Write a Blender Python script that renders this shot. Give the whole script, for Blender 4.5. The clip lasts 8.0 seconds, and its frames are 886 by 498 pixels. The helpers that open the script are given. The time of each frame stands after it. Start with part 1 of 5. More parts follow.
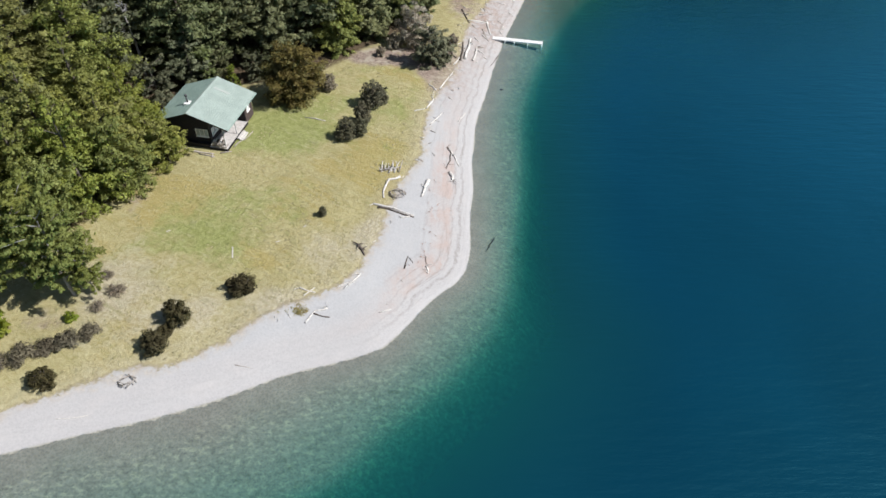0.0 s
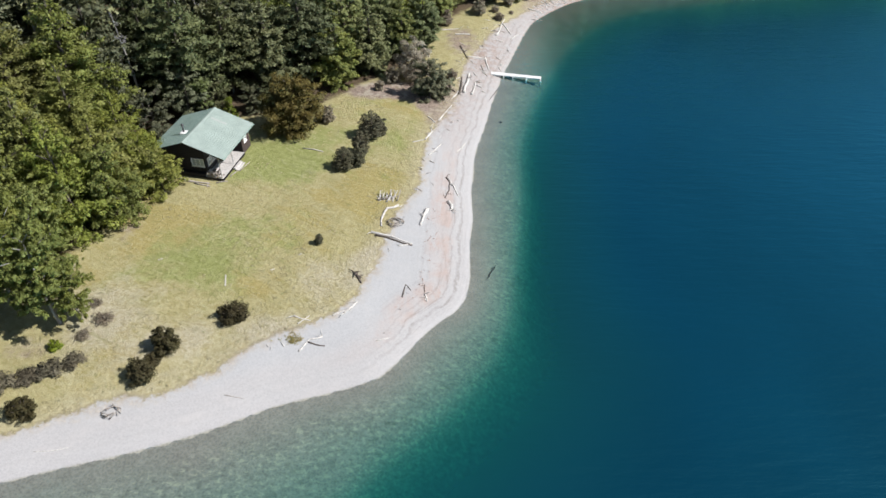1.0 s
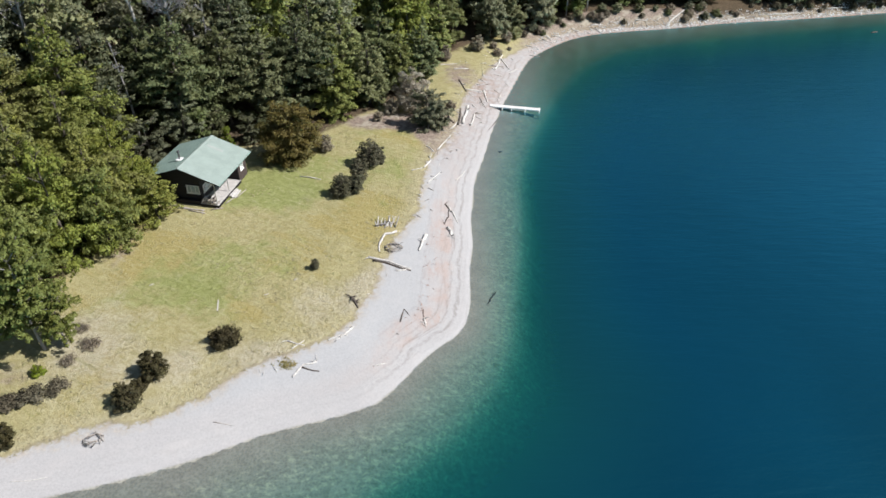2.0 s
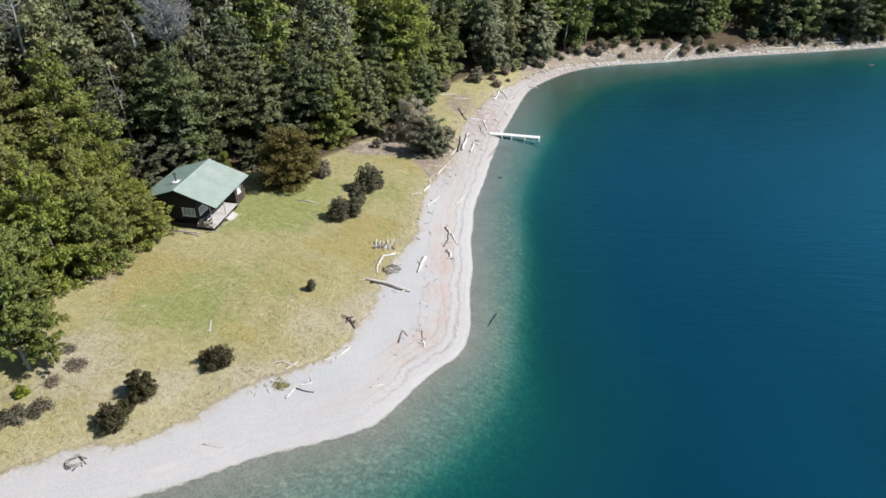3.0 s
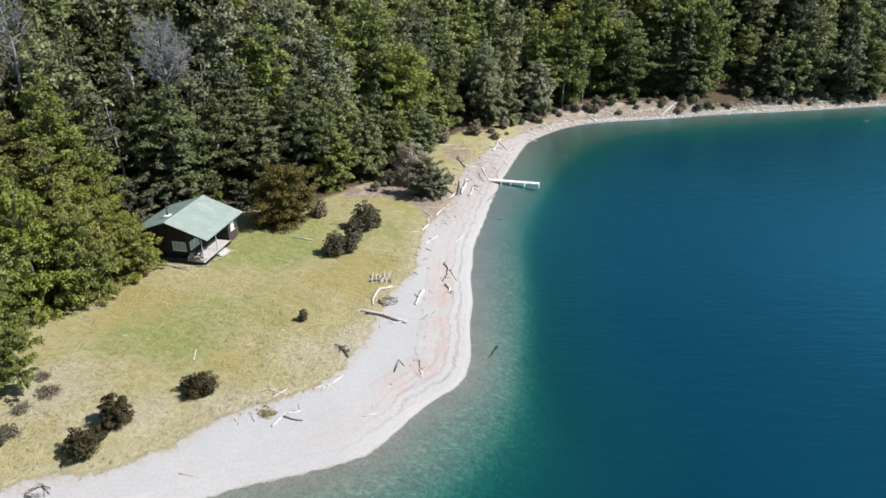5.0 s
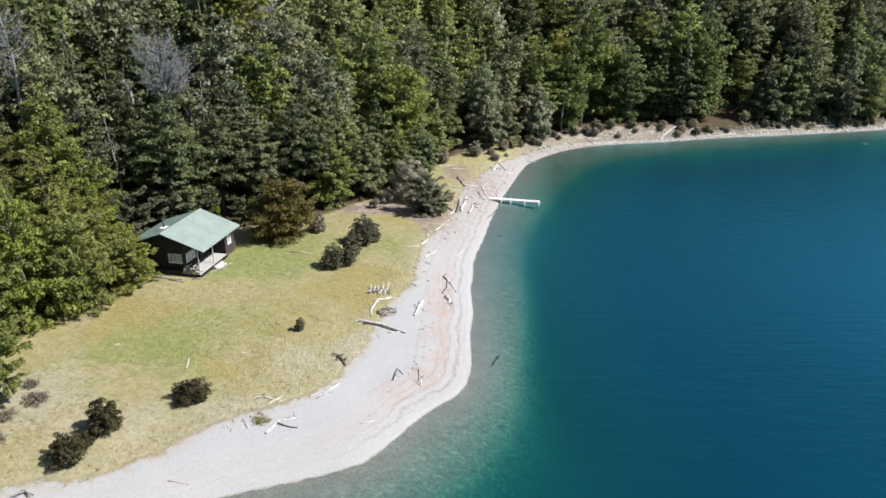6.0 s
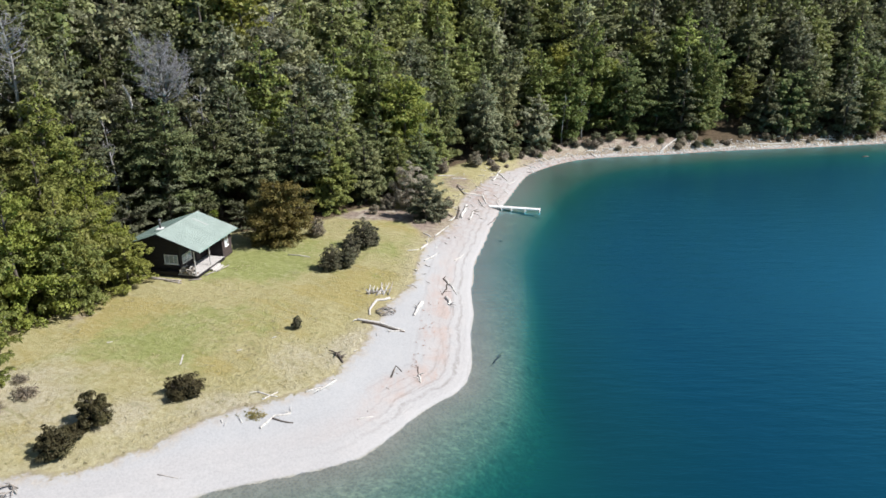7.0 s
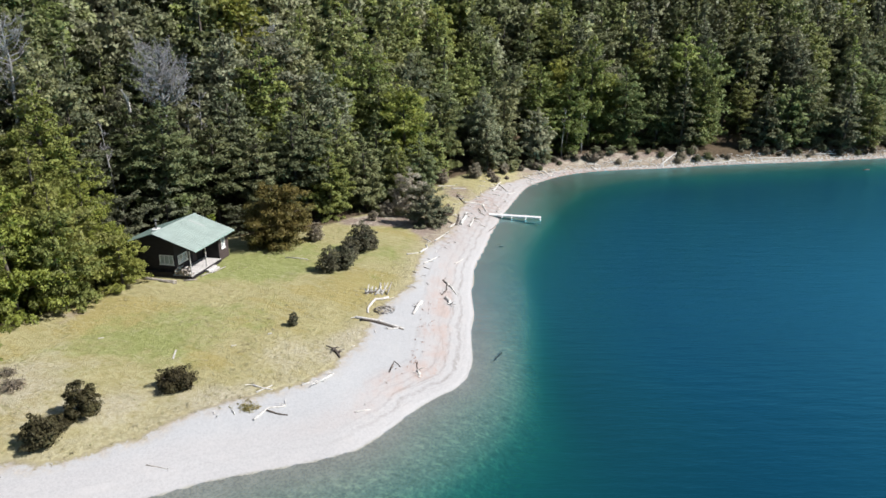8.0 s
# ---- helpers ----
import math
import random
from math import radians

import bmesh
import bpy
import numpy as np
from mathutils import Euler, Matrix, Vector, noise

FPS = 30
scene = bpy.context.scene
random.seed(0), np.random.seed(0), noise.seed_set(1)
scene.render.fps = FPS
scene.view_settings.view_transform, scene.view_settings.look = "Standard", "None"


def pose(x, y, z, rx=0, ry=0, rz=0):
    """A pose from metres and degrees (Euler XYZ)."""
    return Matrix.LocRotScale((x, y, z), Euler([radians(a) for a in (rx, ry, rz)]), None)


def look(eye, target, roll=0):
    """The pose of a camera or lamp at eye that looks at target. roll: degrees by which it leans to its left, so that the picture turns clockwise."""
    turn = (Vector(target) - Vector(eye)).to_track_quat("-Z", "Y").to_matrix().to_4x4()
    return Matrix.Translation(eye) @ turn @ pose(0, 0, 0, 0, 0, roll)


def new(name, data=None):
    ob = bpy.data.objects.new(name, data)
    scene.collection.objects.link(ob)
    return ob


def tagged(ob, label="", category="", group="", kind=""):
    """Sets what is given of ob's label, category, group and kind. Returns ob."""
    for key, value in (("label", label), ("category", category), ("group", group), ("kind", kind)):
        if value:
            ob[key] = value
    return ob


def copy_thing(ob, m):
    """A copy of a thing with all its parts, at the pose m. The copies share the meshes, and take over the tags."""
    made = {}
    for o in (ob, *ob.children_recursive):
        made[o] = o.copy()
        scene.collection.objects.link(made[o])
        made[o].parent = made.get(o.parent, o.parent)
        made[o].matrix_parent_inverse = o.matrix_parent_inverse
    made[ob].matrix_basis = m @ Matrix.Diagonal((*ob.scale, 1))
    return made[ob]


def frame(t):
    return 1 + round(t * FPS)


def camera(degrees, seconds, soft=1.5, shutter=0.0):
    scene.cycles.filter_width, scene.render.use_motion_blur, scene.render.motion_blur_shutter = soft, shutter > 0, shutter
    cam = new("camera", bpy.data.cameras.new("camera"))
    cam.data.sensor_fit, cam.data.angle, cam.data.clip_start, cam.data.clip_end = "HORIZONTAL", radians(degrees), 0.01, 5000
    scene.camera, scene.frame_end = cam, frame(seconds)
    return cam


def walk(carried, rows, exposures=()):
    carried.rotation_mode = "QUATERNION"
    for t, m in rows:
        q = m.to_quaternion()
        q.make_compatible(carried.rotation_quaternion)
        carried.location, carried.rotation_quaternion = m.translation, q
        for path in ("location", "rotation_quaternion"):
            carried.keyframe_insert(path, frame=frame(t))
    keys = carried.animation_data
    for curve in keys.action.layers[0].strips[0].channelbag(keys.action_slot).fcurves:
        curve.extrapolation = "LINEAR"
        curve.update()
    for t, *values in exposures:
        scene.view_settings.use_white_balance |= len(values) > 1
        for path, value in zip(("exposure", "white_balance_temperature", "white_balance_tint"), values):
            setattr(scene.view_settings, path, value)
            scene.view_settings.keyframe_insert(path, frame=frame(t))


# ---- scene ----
cam = camera(65.9, 8.0, soft=1.6)
PATH = [
    (0, (-1.087, -1.348, 48.736), (-1.071, 0.091, 47.347), 0.5),
    (0.5, (-1.094, -1.393, 47.372), (-1.076, 0.093, 46.034), 0.4),
    (1, (-1.048, -1.439, 45.972), (-1.03, 0.095, 44.69), 0.4),
    (1.5, (-1.008, -1.511, 44.413), (-0.989, 0.07, 43.188), 0.2),
    (3, (-0.901, -1.636, 40.3), (-0.882, 0.057, 39.235), 0.1),
    (3.5, (-0.836, -1.71, 38.86), (-0.817, 0.015, 37.849), 0.0),
    (4, (-0.835, -1.719, 37.493), (-0.816, 0.034, 36.531), 0.1),
    (4.5, (-0.846, -1.779, 36.029), (-0.825, 0.002, 35.119), 0.1),
    (6, (-0.853, -1.954, 31.766), (-0.829, -0.103, 31.008), 0.0),
    (6.5, (-0.839, -2.028, 30.352), (-0.816, -0.162, 29.631), -0.0),
    (7, (-0.84, -1.955, 29.017), (-0.816, -0.077, 28.329), 0.0),
    (7.5, (-0.843, -1.873, 27.412), (-0.819, 0.019, 26.765), 0.0),
    (8, (-0.838, -1.882, 25.912), (-0.813, 0.023, 25.303), -0.0),
]
walk(cam, [(t, look(eye, target, roll)) for t, eye, target, roll in PATH], [(0.0, 0.24), (4.0, 0.29), (8.0, 0.39)])

# ---- world, sun, exposure ----
SUN_TO = Vector((0.655, -0.145, 0.743)).normalized()
world = bpy.data.worlds.new("sky")
scene.world = world
world.use_nodes = True
sky = world.node_tree.nodes.new("ShaderNodeTexSky")
sky.sky_type = "NISHITA"
sky.sun_disc = False
sky.sun_elevation = math.asin(SUN_TO.z)
sky.sun_rotation = math.atan2(SUN_TO.x, SUN_TO.y)
sky.altitude = 300
sky.dust_density = 0.3
world.node_tree.links.new(sky.outputs[0], world.node_tree.nodes["Background"].inputs[0])
world.node_tree.nodes["Background"].inputs[1].default_value = 0.062
sun = new("sun", bpy.data.lights.new("sun", "SUN"))
sun.data.energy = 5.0
sun.data.angle = radians(0.53)
sun.data.color = (1.0, 0.975, 0.97)
sun.matrix_world = look(SUN_TO * 200, (0, 0, 0))


# ---- materials ----
class Nodes:
    """A small builder for one node material."""

    def __init__(self, name):
        self.m = bpy.data.materials.new(name)
        self.m.use_nodes = True
        self.t = self.m.node_tree
        self.bsdf = self.t.nodes["Principled BSDF"]
        self.out = self.t.nodes["Material Output"]

    def put(self, socket, value):
        if value is None:
            return
        if hasattr(value, "is_linked"):
            self.t.links.new(value, socket)
        elif isinstance(value, (tuple, list)) and len(value) == 3 and socket.type == "RGBA":
            socket.default_value = (*value, 1)
        else:
            socket.default_value = value

    def node(self, kind, **sockets):
        n = self.t.nodes.new("ShaderNode" + kind)
        for key, v in sockets.items():
            self.put(n.inputs[key.replace("_", " ")], v)
        return n

    def coords(self):
        return self.node("TexCoord").outputs["Object"]

    def world_place(self):
        return self.node("NewGeometry").outputs["Position"]

    def scaled(self, vec, s):
        n = self.node("Mapping")
        self.put(n.inputs["Vector"], vec)
        n.inputs["Scale"].default_value = s
        return n.outputs[0]

    def noise(self, vec, scale, detail=4.0, rough=0.6, warp=0.0):
        n = self.node("TexNoise", Scale=scale, Detail=detail, Roughness=rough, Distortion=warp)
        self.put(n.inputs["Vector"], vec)
        return n.outputs["Fac"]

    def cells(self, vec, scale, feature="F1", out="Color"):
        n = self.node("TexVoronoi")
        n.feature = feature
        n.inputs["Scale"].default_value = scale
        self.put(n.inputs["Vector"], vec)
        return n.outputs[out]

    def math(self, op, a, b=0.0, c=None):
        n = self.t.nodes.new("ShaderNodeMath")
        n.operation = op
        self.put(n.inputs[0], a)
        self.put(n.inputs[1], b)
        if c is not None:
            self.put(n.inputs[2], c)
        return n.outputs[0]

    def turned(self, vec, angle):
        return self.node("VectorRotate", Vector=vec, Angle=angle).outputs[0]

    def step(self, v, lo, hi, to0=0.0, to1=1.0):
        n = self.t.nodes.new("ShaderNodeMapRange")
        n.interpolation_type = "SMOOTHSTEP"
        for i, x in enumerate((v, lo, hi, to0, to1)):
            self.put(n.inputs[i], x)
        return n.outputs[0]

    def mix(self, f, a, b, how="MIX"):
        n = self.t.nodes.new("ShaderNodeMix")
        n.data_type = "RGBA"
        n.blend_type = how
        self.put(n.inputs[0], f)
        self.put(n.inputs[6], a)
        self.put(n.inputs[7], b)
        return n.outputs[2]

    def attr(self, name):
        n = self.t.nodes.new("ShaderNodeAttribute")
        n.attribute_name = name
        return n.outputs["Fac"]

    def bump(self, height, strength=0.5, distance=0.05):
        n = self.node("Bump", Strength=strength, Distance=distance, Height=height)
        return n.outputs[0]

    def done(self, colour=None, rough=None, normal=None, metal=0.0, spec=0.3):
        b = self.bsdf.inputs
        self.put(b["Base Color"], colour)
        self.put(b["Roughness"], rough)
        self.put(b["Metallic"], metal)
        self.put(b["Specular IOR Level"], spec)
        if normal is not None:
            self.put(b["Normal"], normal)
        return self.m


def plain(name, colour, rough=0.7, vary=0.25, scale=3.0, metal=0.0, bump=0.3, stretch=(1, 1, 1), spec=0.3):
    """A surface with broad stains, fine grain and a little relief."""
    n = Nodes(name)
    at = n.scaled(n.coords(), stretch)
    broad, fine = n.noise(at, scale, 5), n.noise(at, scale * 11, 3)
    dark = tuple(c * (1 - vary) for c in colour)
    light = tuple(min(1, c * (1 + vary)) for c in colour)
    c = n.mix(n.step(broad, 0.3, 0.7), dark, light)
    c = n.mix(n.math("MULTIPLY", fine, vary), c, dark)
    return n.done(c, rough, n.bump(fine, bump, 0.01), metal, spec)


def leaf(name, dark, light, tip, gloss=0.3, through_light=0.35, spread=1.0):
    """Foliage: each spray its own tone, each tree its own hue."""
    n = Nodes(name)
    island = n.node("NewGeometry").outputs["Random Per Island"]
    tree = n.node("ObjectInfo").outputs["Random"]
    patch = n.noise(n.coords(), 0.55, 3)
    c = n.mix(n.step(island, 0.0, 0.9, 0.42, 1.05), dark, light)
    c = n.mix(n.step(patch, 0.45, 0.72), c, tip)
    hue = n.node("HueSaturation", Color=c, Hue=n.step(tree, 0, 1, 0.488, 0.510), Saturation=n.step(n.math("FRACT", n.math("MULTIPLY", tree, 7.3)), 0, 1, 1.0 - 0.22 * spread, 1.0 + 0.08 * spread),
                 Value=n.step(n.math("FRACT", n.math("MULTIPLY", tree, 13.7)), 0, 1, 1.0 - 0.22 * spread, 1.0 + 0.25 * spread))
    n.done(hue.outputs[0], 0.55, None, 0, gloss)
    tr = n.node("BsdfTranslucent", Color=hue.outputs[0])
    mixed = n.node("MixShader", Fac=through_light)
    n.put(mixed.inputs[1], n.bsdf.outputs[0])
    n.put(mixed.inputs[2], tr.outputs[0])
    n.put(n.out.inputs["Surface"], mixed.outputs[0])
    return n.m


def ground_material():
    n = Nodes("shore_ground")
    at = n.world_place()
    shore, grass, wood, lush = n.attr("shore"), n.attr("grass"), n.attr("wood"), n.attr("lush")
    mid, fine = n.noise(at, 0.45, 5, 0.65), n.noise(at, 3.2, 6, 0.75)
    grit = n.noise(at, 14.0, 3, 0.8)
    # gravel
    pebbles = n.cells(at, 5.0, "F1", "Distance")
    stone = n.mix(n.step(grit, 0.25, 0.75), (0.385, 0.383, 0.38), (0.495, 0.493, 0.49))
    stone = n.mix(n.step(pebbles, 0.15, 0.75, 0.16, 0.0), stone, (0.22, 0.22, 0.225))
    stone = n.mix(n.step(mid, 0.45, 0.75, 0, 0.4), stone, (0.50, 0.485, 0.47))
    wob = n.math("ADD", shore, n.math("MULTIPLY", n.math("SUBTRACT", mid, 0.5), 1.6))
    streak = n.noise(n.scaled(at, (1, 0.18, 1)), 1.1, 5, 0.7)
    red = n.math("MULTIPLY", n.math("MULTIPLY", n.step(wob, 1.6, 2.3), n.step(wob, 5.2, 3.6)), n.math("MULTIPLY", n.attr("rust"), n.step(n.math("ADD", streak, n.math("MULTIPLY", fine, 0.25)), 0.46, 0.68)))
    red = n.math("MULTIPLY", red, n.step(n.noise(at, 0.35, 4, 0.6), 0.36, 0.56, 0.25, 1.0))
    stone = n.mix(n.math("MULTIPLY", red, 0.6), stone, (0.45, 0.345, 0.295))
    stone = n.mix(n.math("MULTIPLY", n.math("MULTIPLY", red, n.step(fine, 0.55, 0.68)), 0.6), stone, (0.37, 0.24, 0.19))
    tide = n.math("MULTIPLY", n.math("ADD", n.attr("bank"), n.attr("wrack")), n.step(n.noise(at, 0.9, 6, 0.75), 0.36, 0.6, 0.15, 0.9))
    stone = n.mix(tide, stone, n.mix(n.step(fine, 0.35, 0.7), (0.24, 0.18, 0.15), (0.50, 0.41, 0.36)))
    warm = n.step(n.math("ADD", shore, n.math("MULTIPLY", mid, 2.0)), 5.6, 3.6)
    stone = n.mix(1.0, stone, n.mix(warm, (0.95, 0.95, 0.945), (0.995, 0.967, 0.945)), "MULTIPLY")
    split = n.node("SeparateXYZ", Vector=at)
    along = n.math("ADD", split.outputs[0], split.outputs[1])
    lines = n.node("CombineXYZ", X=n.math("MULTIPLY", shore, 3.4), Y=n.math("MULTIPLY", along, 0.16), Z=0.0)
    drawn = n.noise(lines.outputs[0], 1.0, 6, 0.72, 0.3)
    stone = n.mix(n.math("MULTIPLY", n.math("MULTIPLY", n.step(drawn, 0.53, 0.64), n.step(shore, 6.0, 1.0, 0.1, 0.42)), n.step(n.attr("rust"), 0.0, 1.0, 0.06, 1.0)), stone, (0.27, 0.245, 0.225))
    wob2 = n.math("ADD", shore, n.math("MULTIPLY", n.math("SUBTRACT", n.noise(at, 0.30, 6, 0.7), 0.5), 1.7))
    for centre, half, amount in ((1.15, 0.22, 0.48), (1.9, 0.16, 0.36), (2.8, 0.16, 0.22), (4.6, 0.2, 0.16)):
        near = n.step(n.math("ABSOLUTE", n.math("SUBTRACT", wob2, centre)), half, half * 0.2)
        near = n.math("MULTIPLY", near, n.math("MULTIPLY", n.step(n.math("ADD", fine, n.math("MULTIPLY", mid, 0.6)), 0.58, 0.92, 0.0, amount), n.step(n.attr("lines"), 0.0, 1.0, 0.16, 1.0)))
        stone = n.mix(near, stone, (0.20, 0.18, 0.16))
    stone = n.mix(n.math("MULTIPLY", n.step(shore, 0.5, 0.15, 0, 0.18), n.attr("lines")), stone, (0.64, 0.635, 0.62))
    # bed of the lake
    bed = n.mix(n.step(mid, 0.35, 0.7), (0.325, 0.316, 0.262), (0.390, 0.377, 0.313))
    bed = n.mix(n.step(grit, 0.40, 0.70, 0, 0.7), bed, (0.36, 0.345, 0.295))
    bed = n.mix(n.step(pebbles, 0.15, 0.75, 0.34, 0.0), bed, (0.085, 0.084, 0.070))
    # rippled sunlight on the bed, put into its colour as light and dark webs
    caustics = n.noise(n.scaled(at, (1.0, 1.5, 1)), 2.0, 5, 0.72, 0.4)
    bed = n.mix(n.math("MULTIPLY", n.step(caustics, 0.52, 0.62, 0, 0.75), n.step(shore, -0.8, -3.5)), bed, (0.52, 0.50, 0.37))
    bed = n.mix(n.math("MULTIPLY", n.step(caustics, 0.46, 0.34, 0, 0.4), n.step(shore, -1.0, -3.0)), bed, (0.11, 0.11, 0.09))
    bed = n.mix(n.math("MULTIPLY", n.step(n.attr("bank"), 0.3, 0.9), n.step(mid, 0.25, 0.6, 0.45, 0.9)), bed, (0.150, 0.142, 0.095))
    weedy = n.math("MULTIPLY", n.step(n.noise(at, 0.8, 5, 0.7), 0.56, 0.68), n.step(shore, -2.0, -4.0))
    bed = n.mix(n.math("MULTIPLY", weedy, 0.3), bed, (0.06, 0.075, 0.04))
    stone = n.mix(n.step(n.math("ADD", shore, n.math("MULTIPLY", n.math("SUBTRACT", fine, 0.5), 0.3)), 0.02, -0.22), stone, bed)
    # meadow
    tuft = n.noise(at, 1.6, 6, 0.78)
    straw = n.mix(n.step(tuft, 0.32, 0.68), (0.365, 0.315, 0.135), (0.505, 0.445, 0.225))
    ochre = n.mix(n.step(fine, 0.35, 0.7), (0.375, 0.305, 0.108), (0.46, 0.388, 0.165))
    green = n.mix(n.step(tuft, 0.3, 0.7), (0.238, 0.252, 0.072), (0.380, 0.398, 0.150))
    dry = n.mix(n.step(fine, 0.3, 0.7), (0.42, 0.36, 0.22), (0.60, 0.54, 0.39))
    broad_patch = n.noise(n.scaled(n.turned(at, 0.65), (0.6, 1.6, 1)), 0.16, 5, 0.65)
    turf = n.mix(n.step(n.math("ADD", n.attr("ochre"), n.math("MULTIPLY", n.math("SUBTRACT", broad_patch, 0.5), 3.6)), 0.22, 0.70), straw, ochre)
    turf = n.mix(n.step(n.math("ADD", lush, n.math("MULTIPLY", n.math("SUBTRACT", n.noise(at, 0.30, 6, 0.7), 0.49), 2.0)), 0.20, 0.85), turf, green)
    turf = n.mix(n.step(n.math("ADD", n.attr("pale"), n.math("MULTIPLY", n.math("SUBTRACT", n.noise(at, 0.20, 6, 0.72), 0.5), 2.4)), 0.18, 0.95, 0, 0.85), turf, dry)
    turf = n.mix(n.math("MULTIPLY", n.step(grit, 0.5, 0.8), 0.4), turf, (0.20, 0.175, 0.07))
    turf = n.mix(n.math("MULTIPLY", n.step(n.noise(at, 0.8, 5, 0.72), 0.55, 0.70), 0.5), turf, (0.19, 0.19, 0.065))
    lain = n.noise(n.scaled(n.turned(at, 0.55), (0.55, 2.4, 1)), 0.9, 6, 0.72, 1.1)
    turf = n.mix(n.step(lain, 0.52, 0.66, 0, 0.34), turf, (0.56, 0.52, 0.31))
    turf = n.mix(n.step(lain, 0.47, 0.34, 0, 0.42), turf, (0.25, 0.255, 0.085))
    debris = n.mix(n.step(fine, 0.35, 0.68), (0.22, 0.165, 0.12), (0.43, 0.34, 0.265))
    debris = n.mix(n.step(n.noise(at, 0.6, 5, 0.7), 0.5, 0.6), debris, (0.46, 0.40, 0.30))
    turf = n.mix(n.step(n.math("ADD", n.attr("bank"), n.math("MULTIPLY", n.math("SUBTRACT", mid, 0.5), 0.8)), 0.35, 0.65), turf, debris)
    edge = n.math("ADD", grass, n.math("ADD", n.math("MULTIPLY", n.math("SUBTRACT", mid, 0.5), 2.2), n.math("MULTIPLY", n.math("SUBTRACT", fine, 0.5), 1.5)))
    turf = n.mix(n.step(edge, 3.0, 0.3, 0, 0.35), turf, dry)
    turf = n.mix(n.math("MULTIPLY", n.step(edge, 0.55, 0.1), n.step(tuft, 0.38, 0.6, 0.15, 0.75)), turf, (0.20, 0.16, 0.09))
    turf = n.mix(1.0, turf, (0.85, 0.86, 0.91), "MULTIPLY")
    fringe = n.mix(n.step(fine, 0.35, 0.7), (0.30, 0.25, 0.19), (0.52, 0.46, 0.38))
    stone = n.mix(n.math("MULTIPLY", n.step(edge, -1.1, 0.0), n.step(n.noise(at, 1.3, 5, 0.75), 0.40, 0.60, 0.1, 0.85)), stone, fringe)
    c = n.mix(n.step(edge, -0.25, 0.22), stone, turf)
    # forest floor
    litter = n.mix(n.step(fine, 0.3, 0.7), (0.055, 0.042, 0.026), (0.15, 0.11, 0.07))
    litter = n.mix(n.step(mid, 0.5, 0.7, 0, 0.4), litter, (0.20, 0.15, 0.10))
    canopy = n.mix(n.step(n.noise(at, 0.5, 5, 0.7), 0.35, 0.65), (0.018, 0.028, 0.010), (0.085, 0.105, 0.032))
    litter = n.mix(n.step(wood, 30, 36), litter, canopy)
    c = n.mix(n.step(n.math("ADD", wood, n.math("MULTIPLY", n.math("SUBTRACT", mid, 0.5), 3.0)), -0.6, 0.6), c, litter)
    rel = n.math("ADD", n.math("MULTIPLY", tuft, n.step(grass, -0.3, 0.8)), n.math("MULTIPLY", grit, 0.03))
    return n.done(c, 0.92, n.bump(rel, 0.65, 0.35), 0, 0.12)


def water_material():
    """Clear lake water: what lies below dims with the depth, the water's own blue takes over."""
    n = Nodes("lake_water")
    at = n.world_place()
    depth = n.math("MAXIMUM", n.attr("depth"), 0.0)
    path = n.math("MULTIPLY", depth, -1.0)
    passed = n.node("CombineColor")
    for i, k in enumerate((0.55, 0.22, 0.26)):
        n.put(passed.inputs[i], n.math("EXPONENT", n.math("MULTIPLY", path, k)))
    lost = n.mix(1.0, (1, 1, 1), passed.outputs[0], "SUBTRACT")
    patches = n.noise(n.scaled(at, (0.02, 0.012, 1)), 1.0, 3)
    body = n.mix(n.step(depth, 3.0, 15.0), (0.003, 0.050, 0.056), n.mix(n.step(patches, 0.35, 0.65), (0.0006, 0.028, 0.050), (0.0009, 0.038, 0.069)))
    own = n.node("BsdfDiffuse", Color=n.mix(1.0, body, lost, "MULTIPLY"))
    clear = n.node("BsdfTransparent", Color=passed.outputs[0])
    both = n.node("AddShader")
    n.put(both.inputs[0], own.outputs[0])
    n.put(both.inputs[1], clear.outputs[0])
    swell = n.math("MULTIPLY", n.math("SUBTRACT", n.noise(n.scaled(at, (0.22, 0.95, 1)), 1.0, 5, 0.62), 0.5), n.step(depth, 0.8, 9.0, 0.4, 4.5))
    ripple = n.math("ADD", n.math("MULTIPLY", n.noise(n.scaled(at, (2.6, 5.2, 1)), 1.0, 3, 0.55, 0.3), 0.22), swell)
    bent = n.bump(ripple, 0.22, 0.12)
    gloss = n.node("BsdfGlossy", Color=(0.22, 0.82, 1.0), Roughness=0.28, Normal=bent)
    fres = n.node("Fresnel", IOR=1.45, Normal=bent)
    sheen = n.math("MULTIPLY", fres.outputs[0], n.math("ADD", 1.0, n.math("MULTIPLY", fres.outputs[0], 13.5)))
    top = n.node("MixShader", Fac=n.math("MINIMUM", sheen, 0.44))
    n.put(top.inputs[1], both.outputs[0])
    n.put(top.inputs[2], gloss.outputs[0])
    n.put(n.out.inputs["Surface"], top.outputs[0])
    return n.m


